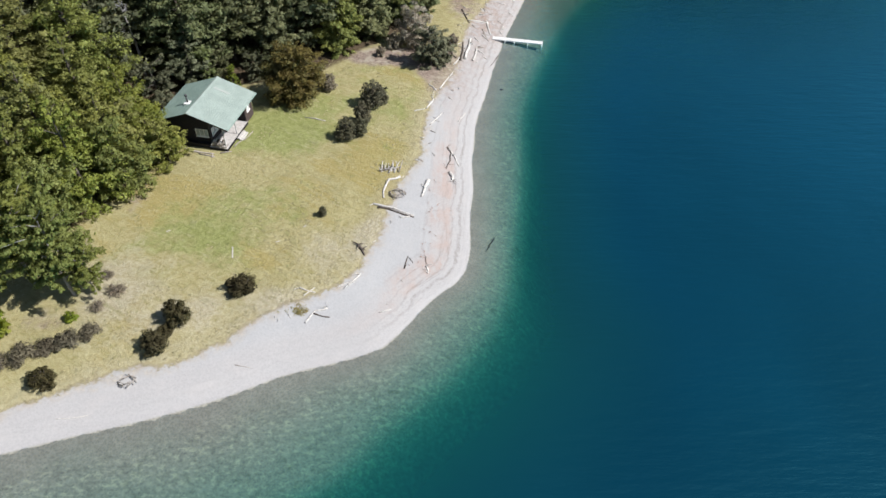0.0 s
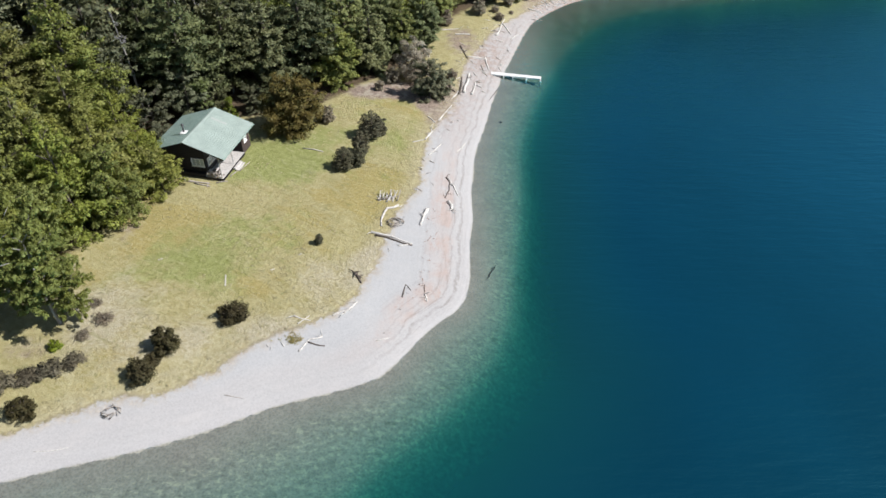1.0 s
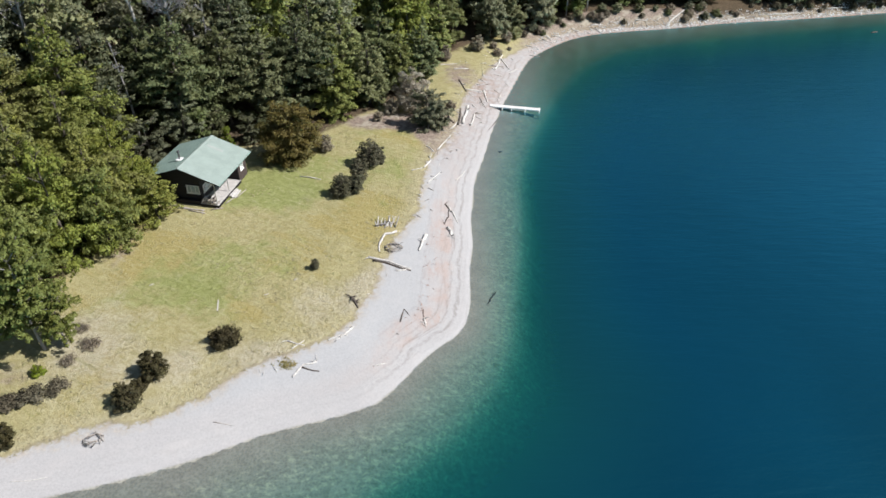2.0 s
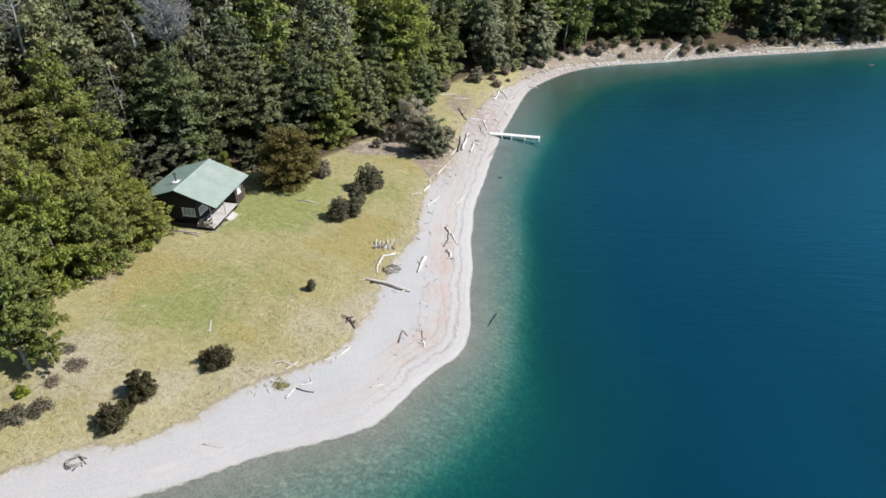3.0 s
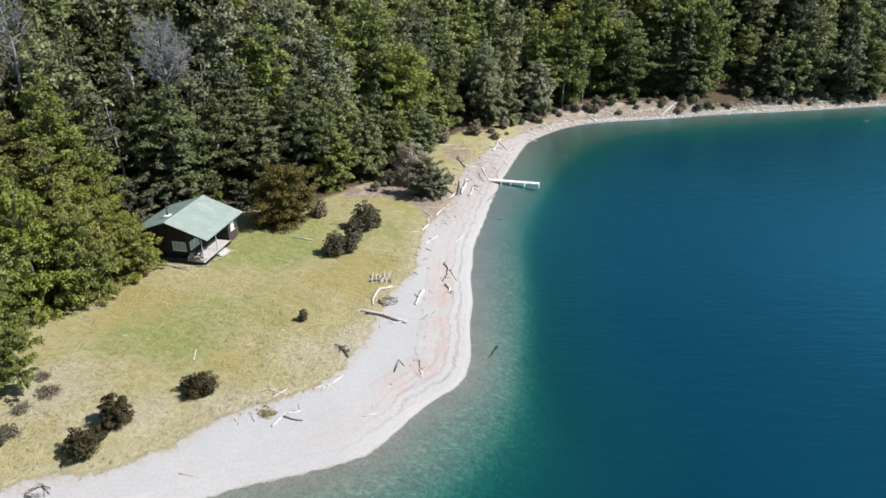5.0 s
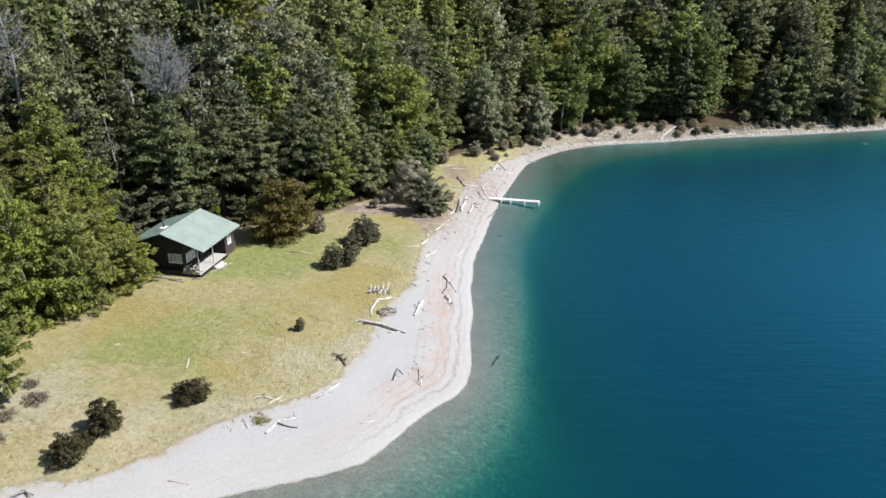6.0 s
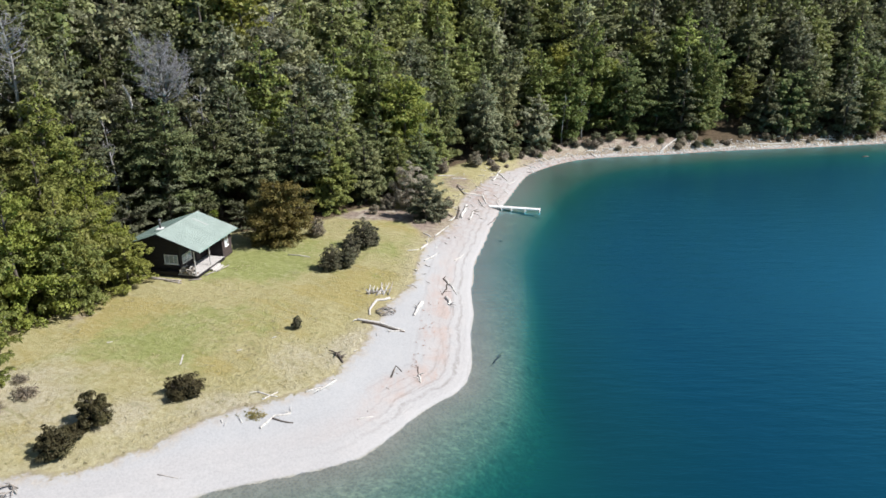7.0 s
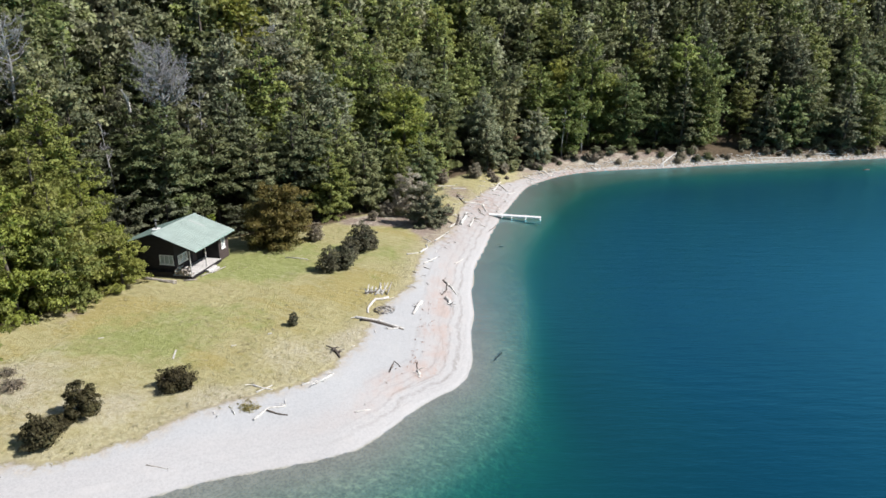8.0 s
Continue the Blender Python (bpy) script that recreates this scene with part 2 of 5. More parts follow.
M_GROUND, M_WATER = ground_material(), water_material()
L_OLIVE = leaf("olive_beech_leaves", (0.119, 0.138, 0.025), (0.279, 0.302, 0.071), (0.321, 0.333, 0.080), spread=0.6)
L_GREEN = leaf("green_beech_leaves", (0.111, 0.138, 0.041), (0.259, 0.297, 0.099), (0.324, 0.351, 0.114))
L_GREY = leaf("grey_green_leaves", (0.129, 0.145, 0.072), (0.289, 0.305, 0.157), (0.361, 0.363, 0.193))
L_SHORE = leaf("dull_shrub_leaves", (0.090, 0.096, 0.055), (0.224, 0.233, 0.140), (0.270, 0.270, 0.163), spread=0.1)
L_FAR = leaf("cool_green_beech_leaves", (0.093, 0.124, 0.035), (0.218, 0.267, 0.084), (0.272, 0.316, 0.097), spread=0.7)
# deep green of its own, darkened further for forest shade
L_DEEP = leaf("deep_green_leaves", (0.073, 0.091, 0.040), (0.178, 0.197, 0.091), (0.222, 0.232, 0.106))
L_SCRUB = leaf("grey_scrub_leaves", (0.085, 0.072, 0.046), (0.2, 0.176, 0.118), (0.23, 0.2, 0.135), 0.15, 0.25, 0.5)
L_BROWN = leaf("bronze_leaves", (0.104, 0.080, 0.023), (0.221, 0.176, 0.053), (0.178, 0.167, 0.053), spread=0.1)
L_BUSH = leaf("brown_grey_bush_leaves", (0.048, 0.047, 0.026), (0.144, 0.138, 0.084), (0.174, 0.166, 0.101), 0.15, 0.2, 0.3)
L_FRINGE = leaf("pale_olive_beech_leaves", (0.099, 0.120, 0.026), (0.237, 0.262, 0.066), (0.292, 0.308, 0.073), spread=0.2)
L_TWIGGY = leaf("brown_twigs", (0.22, 0.185, 0.135), (0.42, 0.37, 0.28), (0.45, 0.4, 0.3), 0.1, 0.5, 0.3)
L_PALE_TWIG = leaf("pale_grey_twigs", (0.36, 0.32, 0.25), (0.58, 0.52, 0.42), (0.60, 0.54, 0.43), 0.1, 0.55, 0.1)
L_DARK = leaf("dark_manuka_leaves", (0.026, 0.022, 0.01), (0.082, 0.07, 0.032), (0.098, 0.086, 0.036), 0.12, 0.12, 0.3)
L_LIME = leaf("bright_green_leaves", (0.103, 0.144, 0.021), (0.218, 0.270, 0.046), (0.287, 0.306, 0.063))
L_DRYGRASS = leaf("dry_grass", (0.30, 0.26, 0.10), (0.48, 0.42, 0.22), (0.32, 0.32, 0.11), 0.1, 0.5)
M_BARK = plain("beech_bark", (0.13, 0.11, 0.09), 0.9, 0.4, 2.0, stretch=(3, 3, 0.6))
M_PALE_BARK = plain("dead_grey_bark", (0.31, 0.295, 0.275), 0.85, 0.3, 2.0, stretch=(3, 3, 0.6))
M_DEAD_TWIG = plain("grey_dead_twigs", (0.30, 0.285, 0.29), 0.9, 0.25, 1.0)
M_DRIFT = plain("bleached_driftwood", (0.62, 0.585, 0.535), 0.85, 0.38, 5.0, bump=0.8)
M_DRIFT_GREY = plain("weathered_grey_driftwood", (0.36, 0.32, 0.28), 0.85, 0.3, 2.5)
# dark driftwood, also laid where a pale log's shaded side belongs
M_DRIFT_DARK = plain("dark_or_shaded_driftwood", (0.11, 0.09, 0.075), 0.8, 0.35, 2.5)
M_ROOF = plain("pale_green_painted_iron", (0.325, 0.385, 0.342), 0.42, 0.09, 0.8, bump=0.1, spec=0.45)
# darker copy: shade of the slope away from the sun put into the paint
M_ROOF_SHADED = plain("shaded_green_painted_iron", (0.27, 0.36, 0.315), 0.45, 0.10, 0.8, bump=0.1, spec=0.4)
M_BOARD = plain("dark_stained_weatherboard", (0.024, 0.020, 0.021), 0.75, 0.35, 1.5, stretch=(1, 1, 6))
# lighter copy of the boards: sunlight on the right-hand wall put into the colour
M_BOARD_LIT = plain("sunlit_stained_weatherboard", (0.078, 0.058, 0.054), 0.75, 0.3, 1.5, stretch=(1, 1, 6))
M_POST = plain("dull_grey_paint", (0.50, 0.48, 0.47), 0.6, 0.15, 2.0)
M_WHITE = plain("white_gloss_paint", (0.80, 0.79, 0.76), 0.45, 0.08, 2.0, bump=0.1)
M_DECK = plain("grey_weathered_decking", (0.56, 0.53, 0.50), 0.8, 0.25, 2.0, stretch=(1, 6, 1))
M_STEEL = plain("galvanised_steel", (0.42, 0.43, 0.44), 0.4, 0.15, 4.0, metal=0.8)
M_CURTAIN = plain("drawn_white_curtain", (0.62, 0.63, 0.64), 0.9, 0.1, 3.0, stretch=(8, 8, 0.5))


def glass_material():
    n = Nodes("window_glass")
    n.bsdf.inputs["Transmission Weight"].default_value = 1.0
    n.bsdf.inputs["IOR"].default_value = 1.45
    return n.done((0.9, 0.95, 0.95), 0.03, None, 0, 0.5)


M_GLASS = glass_material()


# ---- mesh helpers ----
def as_object(name, mesh, material, parent=None, label=""):
    mesh.materials.append(material)
    ob = new(name, mesh)
    ob.parent = parent
    return tagged(ob, label)


def part(name, bm, material, parent=None, label="", smooth=False):
    mesh = bpy.data.meshes.new(name)
    bm.to_mesh(mesh)
    bm.free()
    if smooth:
        mesh.polygons.foreach_set("use_smooth", [True] * len(mesh.polygons))
    return as_object(name, mesh, material, parent, label)


def thing(name, m, label, category, group=""):
    ob = new(name)
    ob.empty_display_size = 0.3
    ob.matrix_basis = m
    return tagged(ob, label, category, group)


def box(bm, lo, hi, bevel=0.012, m=None):
    """A bevelled block between two corners."""
    made = bmesh.ops.create_cube(bm, size=1.0)["verts"]
    for v in made:
        v.co = Vector([(lo[i] + hi[i]) / 2 + v.co[i] * (hi[i] - lo[i]) for i in range(3)])
    if bevel:
        edges = list({e for v in made for e in v.link_edges})
        made = bmesh.ops.bevel(bm, geom=edges, offset=bevel, segments=1, affect="EDGES", clamp_overlap=True)["verts"]
    if m is not None:
        for v in made:
            v.co = m @ v.co
    return made


def tube_arrays(points, radii, sides=7, rough=0.0, rng=None):
    """Verts and faces of a tapering tube along points."""
    pts = [Vector(p) for p in points]
    verts, faces = [], []
    for i, p in enumerate(pts):
        along = (pts[min(i + 1, len(pts) - 1)] - pts[max(i - 1, 0)]).normalized()
        side = along.cross(Vector((0.31, 0.17, 0.93))).normalized()
        up = side.cross(along)
        for k in range(sides):
            a = 2 * math.pi * k / sides
            r = radii[i] * (1 + (rng.uniform(-rough, rough) if rng else 0))
            verts.append(p + (side * math.cos(a) + up * math.sin(a)) * r)
    for i in range(len(pts) - 1):
        for k in range(sides):
            j = (k + 1) % sides
            faces.append((i * sides + k, i * sides + j, (i + 1) * sides + j, (i + 1) * sides + k))
    faces.append(tuple(range(sides - 1, -1, -1)))
    faces.append(tuple((len(pts) - 1) * sides + k for k in range(sides)))
    return verts, faces


def tubes_mesh(name, tubes):
    """One mesh out of several tubes."""
    verts, faces = [], []
    for v, f in tubes:
        o = len(verts)
        verts += v
        faces += [tuple(i + o for i in q) for q in f]
    mesh = bpy.data.meshes.new(name)
    mesh.from_pydata(verts, [], faces)
    mesh.polygons.foreach_set("use_smooth", [True] * len(mesh.polygons))
    return mesh


# ---- the lie of the land ----
def curve(points, step=1.6):
    """A smooth line through points, resampled."""
    p = np.array(points, float)
    p = np.vstack([2 * p[0] - p[1], p, 2 * p[-1] - p[-2]])
    out = []
    for i in range(1, len(p) - 2):
        n = max(1, min(8, int(np.linalg.norm(p[i + 1] - p[i]) / step)))
        for u in np.arange(n) / n:
            out.append(0.5 * (2 * p[i] + (p[i + 1] - p[i - 1]) * u + (2 * p[i - 1] - 5 * p[i] + 4 * p[i + 1] - p[i + 2]) * u * u
                              + (3 * p[i] - p[i - 1] - 3 * p[i + 1] + p[i + 2]) * u ** 3))
    return np.array(out + [p[-2]])


def side_distance(line, x, y):
    """Distance from the line, positive on its left."""
    best = np.full(x.shape, 1e9)
    sign = np.ones(x.shape)
    for (ax, ay), (bx, by) in zip(line[:-1], line[1:]):
        dx, dy = bx - ax, by - ay
        u = np.clip(((x - ax) * dx + (y - ay) * dy) / (dx * dx + dy * dy), 0, 1)
        ex, ey = x - ax - u * dx, y - ay - u * dy
        d = np.hypot(ex, ey)
        better = d < best - 1e-9
        best = np.where(better, d, best)
        sign = np.where(better, np.where(dx * ey - dy * ex >= 0, 1.0, -1.0), sign)
    return best * sign


SHORE = curve([(-1500, -500), (-300, -80), (-110, 0), (-60, 18.5), (-35.2, 26.1), (-30.1, 27.7), (-24.7, 29.2), (-19.2, 31.2), (-14.2, 33.6), (-9.9, 34.9), (-6.0, 36.5),
               (-4.3, 38.5), (-2.8, 40.7), (-1.8, 42.05), (-0.5, 43.4), (0.45, 44.2), (1.15, 45.1), (1.75, 46.5), (2.15, 49.0), (2.25, 52.0), (2.5, 56.2), (2.86, 58.8), (2.82, 61.4), (2.84, 63.5), (3.1, 66.4), (3.42, 70.2), (3.8, 73.0), (4.7, 76.7), (5.7, 81.1), (6.5, 85.1),
               (7.7, 90.0), (8.85, 94.8), (10.0, 98.3), (11.4, 102.9), (13.4, 109.4), (15.6, 115.0), (18.9, 119.4), (23.9, 124.5), (31.1, 128.3), (45.1, 131.2), (56.6, 134.3), (72.7, 137), (95.6, 141.7), (200, 164), (600, 232), (2400, 500)])
TURF = curve([(-1500, -495), (-300, -75), (-110, 5), (-60, 22), (-40, 27.6), (-34.8, 30.2), (-31.8, 31.1), (-28.3, 33.0), (-23.8, 33.9), (-19.6, 36.3), (-17.6, 38.6), (-13.8, 40.6),
              (-9.4, 43.9), (-8.0, 47.0), (-6.6, 51.1), (-6.2, 54.7), (-4.5, 59.7), (-3.2, 62.8), (-2.8, 67.4), (-1.9, 75.0), (0.0, 79.4), (1.7, 85.2), (2.6, 92),
              (4.2, 98), (7.0, 105), (10.4, 112.2), (16.5, 120.4), (23.8, 126.8), (31, 129.9), (45, 132.2), (57, 135.2), (73, 137.9), (96, 142.6), (200, 166), (600, 234), (2400, 502)])
DROP = curve([(-1500, -530), (-300, -105), (-110, -20), (-40, 10), (-13.4, 22.5), (-5.4, 29.5), (1.4, 36.6), (5.2, 43.8), (7.1, 54), (8.5, 65), (9.8, 76.5), (13.0, 88), (18.6, 102),
              (25, 113), (33, 120), (45, 124.6), (70, 131), (95, 136.2), (200, 159), (600, 226), (2400, 490)])
WOOD = curve([(-1500, -470), (-300, -50), (-110, 26), (-60, 37), (-46, 42), (-40, 48), (-35, 56), (-33, 64), (-33, 76), (-24, 79), (-17, 82), (-10, 90), (-5, 95), (-2, 104),
              (2, 114), (9, 121), (18, 128.5), (31, 134.5), (45, 136.5), (57, 136.6), (73, 139), (96, 143.6), (200, 169), (600, 238), (2400, 506)])


def lump(x, y):
    return (np.sin(x * 0.31 + 1.3) * np.sin(y * 0.27 + 0.4) + 0.6 * np.sin(x * 0.83 + y * 0.41) * np.sin(y * 0.71 - x * 0.23 + 2.0) + 0.35 * np.sin(x * 1.9 + 0.5) * np.sin(y * 2.3 + 1.1))


def lie(x, y):
    """Height of the ground, and the distances from the lines that divide it."""
    s, g, q, k = (side_distance(line, x, y) for line in (SHORE, TURF, DROP, WOOD))
    width = np.maximum(s - g, 0.5)
    brow = 1.4 * np.clip(width / 6.0, 0.2, 1)
    beach = brow * np.clip(s / width, 0, 1) ** 0.85
    beach += 0.05 * np.exp(-((s - 1.7) / 0.5) ** 2) + 0.02 * lump(x * 1.7, y * 1.7) * np.clip(s, 0, 1)
    meadow = brow + (1.4 - brow) * np.clip(g / 3.5, 0, 1) + 0.5 * (1 - np.exp(-np.maximum(g, 0) / 9.0)) + 0.07 * lump(x, y) * np.clip(g / 2, 0, 1)
    bank = 0.7 * np.clip(g / 3.0, 0, 1) * np.clip((x - 16) / 12, 0, 1)
    land = np.where(g > 0, meadow + bank, beach)
    rise = np.maximum(k - 4, 0)
    land = land + np.where(rise < 62, 0.55 * rise, 0.55 * 62 + 0.06 * np.minimum(rise - 62, 400)) * np.clip(rise / 12, 0, 1) + 0.5 * lump(x * 0.5, y * 0.5) * np.clip(rise / 6, 0, 1)
    shelf = np.clip(-s / np.maximum(q - s, 0.5), 0, 1)
    bed = -1.0 * shelf ** 1.4
    out = np.maximum(-q, 0)
    steep = 0.72 + 0.30 * np.clip((y - 38) / 12, 0, 1) * np.clip((125 - y) / 15, 0, 1)
    bed = bed - np.where(q < 0, steep * out * np.clip(out / 2, 0.75, 1), 0)
    bed = np.maximum(bed, -22) + 0.04 * lump(x, y) * np.clip(-s / 2, 0, 1)
    return np.where(s > 0, land, bed), s, g, q, k


def spread(lo, hi, step, out_lo, out_hi, grow=1.22):
    """Even steps between lo and hi, growing ones beyond."""
    mid = list(np.arange(lo, hi + step / 2, step))
    left, d = [lo], step
    while left[-1] > out_lo:
        d *= grow
        left.append(left[-1] - d)
    right, d = [mid[-1]], step
    while right[-1] < out_hi:
        d = min(d * grow, 1.6) if right[-1] < 112 and hi < 60 else d * grow
        right.append(right[-1] + d)
    return np.array(left[:0:-1] + mid + right[1:])


GRID_X, GRID_Y = spread(-60, 40, 0.6, -1400, 1400), spread(14, 150, 0.6, -1000, 1500)
LAND = lie(*(a.ravel() for a in np.meshgrid(GRID_X, GRID_Y)))


def height(x, y):
    """Height of the ground sheet at a place."""
    z = LAND[0].reshape(len(GRID_Y), len(GRID_X))
    i, j = int(np.searchsorted(GRID_X, x)) - 1, int(np.searchsorted(GRID_Y, y)) - 1
    u, v = (x - GRID_X[i]) / (GRID_X[i + 1] - GRID_X[i]), (y - GRID_Y[j]) / (GRID_Y[j + 1] - GRID_Y[j])
    return float((z[j, i] * (1 - u) + z[j, i + 1] * u) * (1 - v) + (z[j + 1, i] * (1 - u) + z[j + 1, i + 1] * u) * v)


def sheet(name, keep=None, flat=None):
    xs, ys = GRID_X, GRID_Y
    gx, gy = np.meshgrid(xs, ys)
    z, s, g, q, k = LAND
    zz = z if flat is None else np.full(z.shape, flat)
    nx, ny = len(xs), len(ys)
    i = np.arange(nx * ny).reshape(ny, nx)
    quads = np.stack([i[:-1, :-1], i[:-1, 1:], i[1:, 1:], i[1:, :-1]], -1).reshape(-1, 4)
    if keep is not None:
        quads = quads[keep(s)[quads].any(axis=1)]
    mesh = bpy.data.meshes.new(name)
    mesh.from_pydata(np.stack([gx.ravel(), gy.ravel(), zz], 1), [], quads)
    mesh.polygons.foreach_set("use_smooth", [True] * len(mesh.polygons))
    return mesh, gx.ravel(), gy.ravel(), z, s, g, k


def put_attr(mesh, name, values):
    mesh.attributes.new(name, "FLOAT", "POINT").data.foreach_set("value", np.ascontiguousarray(values, dtype=np.float32))


def blob(x, y, cx, cy, rx, ry):
    return np.exp(-((x - cx) / rx) ** 2 - ((y - cy) / ry) ** 2)


mesh, gx, gy, gz, gs, gg, gk = sheet("ground")
put_attr(mesh, "shore", np.clip(gs, -40, 40))
put_attr(mesh, "grass", np.clip(gg, -40, 40))
put_attr(mesh, "wood", np.clip(gk, -40, 40))
put_attr(mesh, "bank", np.clip((gx - 8) / 14, 0, 1) * np.clip((gy - 90) / 10, 0, 1) + 1.0 * blob(gx, gy, -7, 86, 8, 3.2) + 1.0 * blob(gx, gy, -0.6, 82, 3.2, 6) + 0.45 * blob(gx, gy, -35.5, 38.5, 6, 3) + 0.5 * blob(gx, gy, -33, 55, 2.5, 4) + 0.6 * blob(gx, gy, 3, 104, 5, 8))
put_attr(mesh, "wrack", np.clip(0.9 * blob(gx, gy, 5, 100, 5, 12), 0, 1))
put_attr(mesh, "rust", np.clip(blob(gx, gy, -1, 53, 6, 17) * 1.5, 0, 1))
put_attr(mesh, "lines", np.clip(blob(gx, gy, -1, 53, 6, 17) * 1.5 + np.clip((gy - 50) / 8, 0, 1) * np.clip((118 - gy) / 8, 0, 1), 0, 1))
put_attr(mesh, "ochre", np.clip(1.0 * blob(gx, gy, -12.5, 60.5, 5, 5) + 0.8 * blob(gx, gy, -28.5, 56, 5, 3.5) + 0.6 * blob(gx, gy, -17, 47, 4, 3) + 0.7 * blob(gx, gy, -32, 50, 3, 4)
                                + 0.7 * blob(gx, gy, -8.0, 61, 3.5, 8) + 0.5 * blob(gx, gy, -9, 83, 4, 3), 0, 1))
put_attr(mesh, "pale", np.clip(0.75 * blob(gx, gy, -11.4, 47, 4.5, 4) + 0.7 * blob(gx, gy, -24, 38.5, 8, 3.5) + 0.8 * blob(gx, gy, -31.5, 43, 5, 4) + 0.6 * blob(gx, gy, -15, 40.5, 4, 2.5)
                               + 0.6 * blob(gx, gy, -7.7, 50.5, 2, 4) + 0.5 * blob(gx, gy, -19.5, 76, 3, 2), 0, 1))
put_attr(mesh, "lush", np.clip(1.35 * blob(gx, gy, -21, 68, 7, 5) + 0.75 * blob(gx, gy, -25, 50, 7, 6) + 0.42 * blob(gx, gy, -14, 77, 8, 7) + 0.36 * blob(gx, gy, -6, 72, 4, 11)
                               + 0.35 * blob(gx, gy, -18, 56, 5, 5) + 0.3 * blob(gx, gy, 3, 104, 5, 8), 0, 1))
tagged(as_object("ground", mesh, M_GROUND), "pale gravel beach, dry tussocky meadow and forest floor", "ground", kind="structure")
mesh, gx, gy, gz, gs, gg, gk = sheet("water", lambda s: s < 1.2, 0.0)
put_attr(mesh, "depth", np.maximum(-gz, 0))
tagged(as_object("water", mesh, M_WATER), "clear blue-green lake water deepening to dark blue", "water", kind="structure")


# ---- trees and shrubs ----
def foliage(name, clumps, count, size, rng, up=0.5, thin=1.0):
    """Many small leaf sprays in clumps (centre, outward way, length, width, thickness), as one mesh."""
    c = np.array([k[0] for k in clumps], float)
    d = np.array([k[1] for k in clumps], float)
    r = np.array([k[2:] for k in clumps], float)
    d /= np.maximum(np.linalg.norm(d, axis=1), 1e-6)[:, None]
    across = np.stack([-d[:, 1], d[:, 0], np.zeros(len(d))], 1)
    across /= np.maximum(np.linalg.norm(across, axis=1), 1e-6)[:, None]
    over = np.cross(d, across)
    weight = r[:, 0] * r[:, 1] + 0.6 * r[:, 0] * r[:, 2]
    i = rng.choice(len(c), count, p=weight / weight.sum())
    way = rng.normal(size=(count, 3))
    way /= np.linalg.norm(way, axis=1)[:, None]
    way[:, 2] = np.where((way[:, 2] < -0.25) & (rng.random(count) < 0.75), -way[:, 2], way[:, 2])
    reach = rng.uniform(0.25, 1.0, count) ** 0.45 * np.where(rng.random(count) < 0.10, rng.uniform(1.0, 1.32, count), 1.0)
    u = way * reach[:, None] * r[i]
    at = c[i] + d[i] * u[:, :1] + across[i] * u[:, 1:2] + over[i] * u[:, 2:]
    at[:, 2] -= 0.07 * r[i, 0] * np.clip(u[:, 0] / r[i, 0] + 0.5, 0, 2) ** 2
    face = d[i] * way[:, :1] + across[i] * way[:, 1:2] + over[i] * way[:, 2:]
    normal = face * 0.5 + rng.normal(size=(count, 3)) * 0.6 + np.array([0.0, 0.0, 0.45])
    normal /= np.linalg.norm(normal, axis=1)[:, None]
    tang = np.cross(normal, rng.normal(size=(count, 3)))
    tang /= np.linalg.norm(tang, axis=1)[:, None]
    side = np.cross(normal, tang)
    s = size * rng.uniform(0.55, 1.4, (count, 1))
    w = s * rng.uniform(0.36, 0.56, (count, 1)) * thin
    v = [at - tang * s * 0.45 - side * w, at - tang * s * 0.3 + side * w, at + tang * s * 0.7]
    mesh = bpy.data.meshes.new(name)
    mesh.from_pydata(np.stack(v, 1).reshape(-1, 3), [], np.arange(count * 3).reshape(-1, 3)[:, ::-1])
    soft = face * 0.75 + d[i] * 0.30 + rng.normal(size=(count, 3)) * 0.36 + np.array([0.0, 0.0, up])
    soft /= np.linalg.norm(soft, axis=1)[:, None]
    mesh.polygons.foreach_set("use_smooth", [True] * count)
    mesh.normals_split_custom_set_from_vertices(np.repeat(soft, 3, axis=0))
    return mesh


def spire(u):
    return (1 - u ** 1.5) ** 0.9 * (0.62 + 0.38 * min(1, u / 0.18))


def dome(u):
    return math.sqrt(max(0.0, 1 - ((u - 0.40) / 0.62) ** 2))


def broad(u):
    return max(0.0, 1 - u ** 2.8) * (0.74 + 0.26 * min(1, u / 0.25))


def mound(u):
    return math.sqrt(max(0.0, 1 - u ** 2.4)) * (0.86 + 0.14 * min(1, u / 0.2))


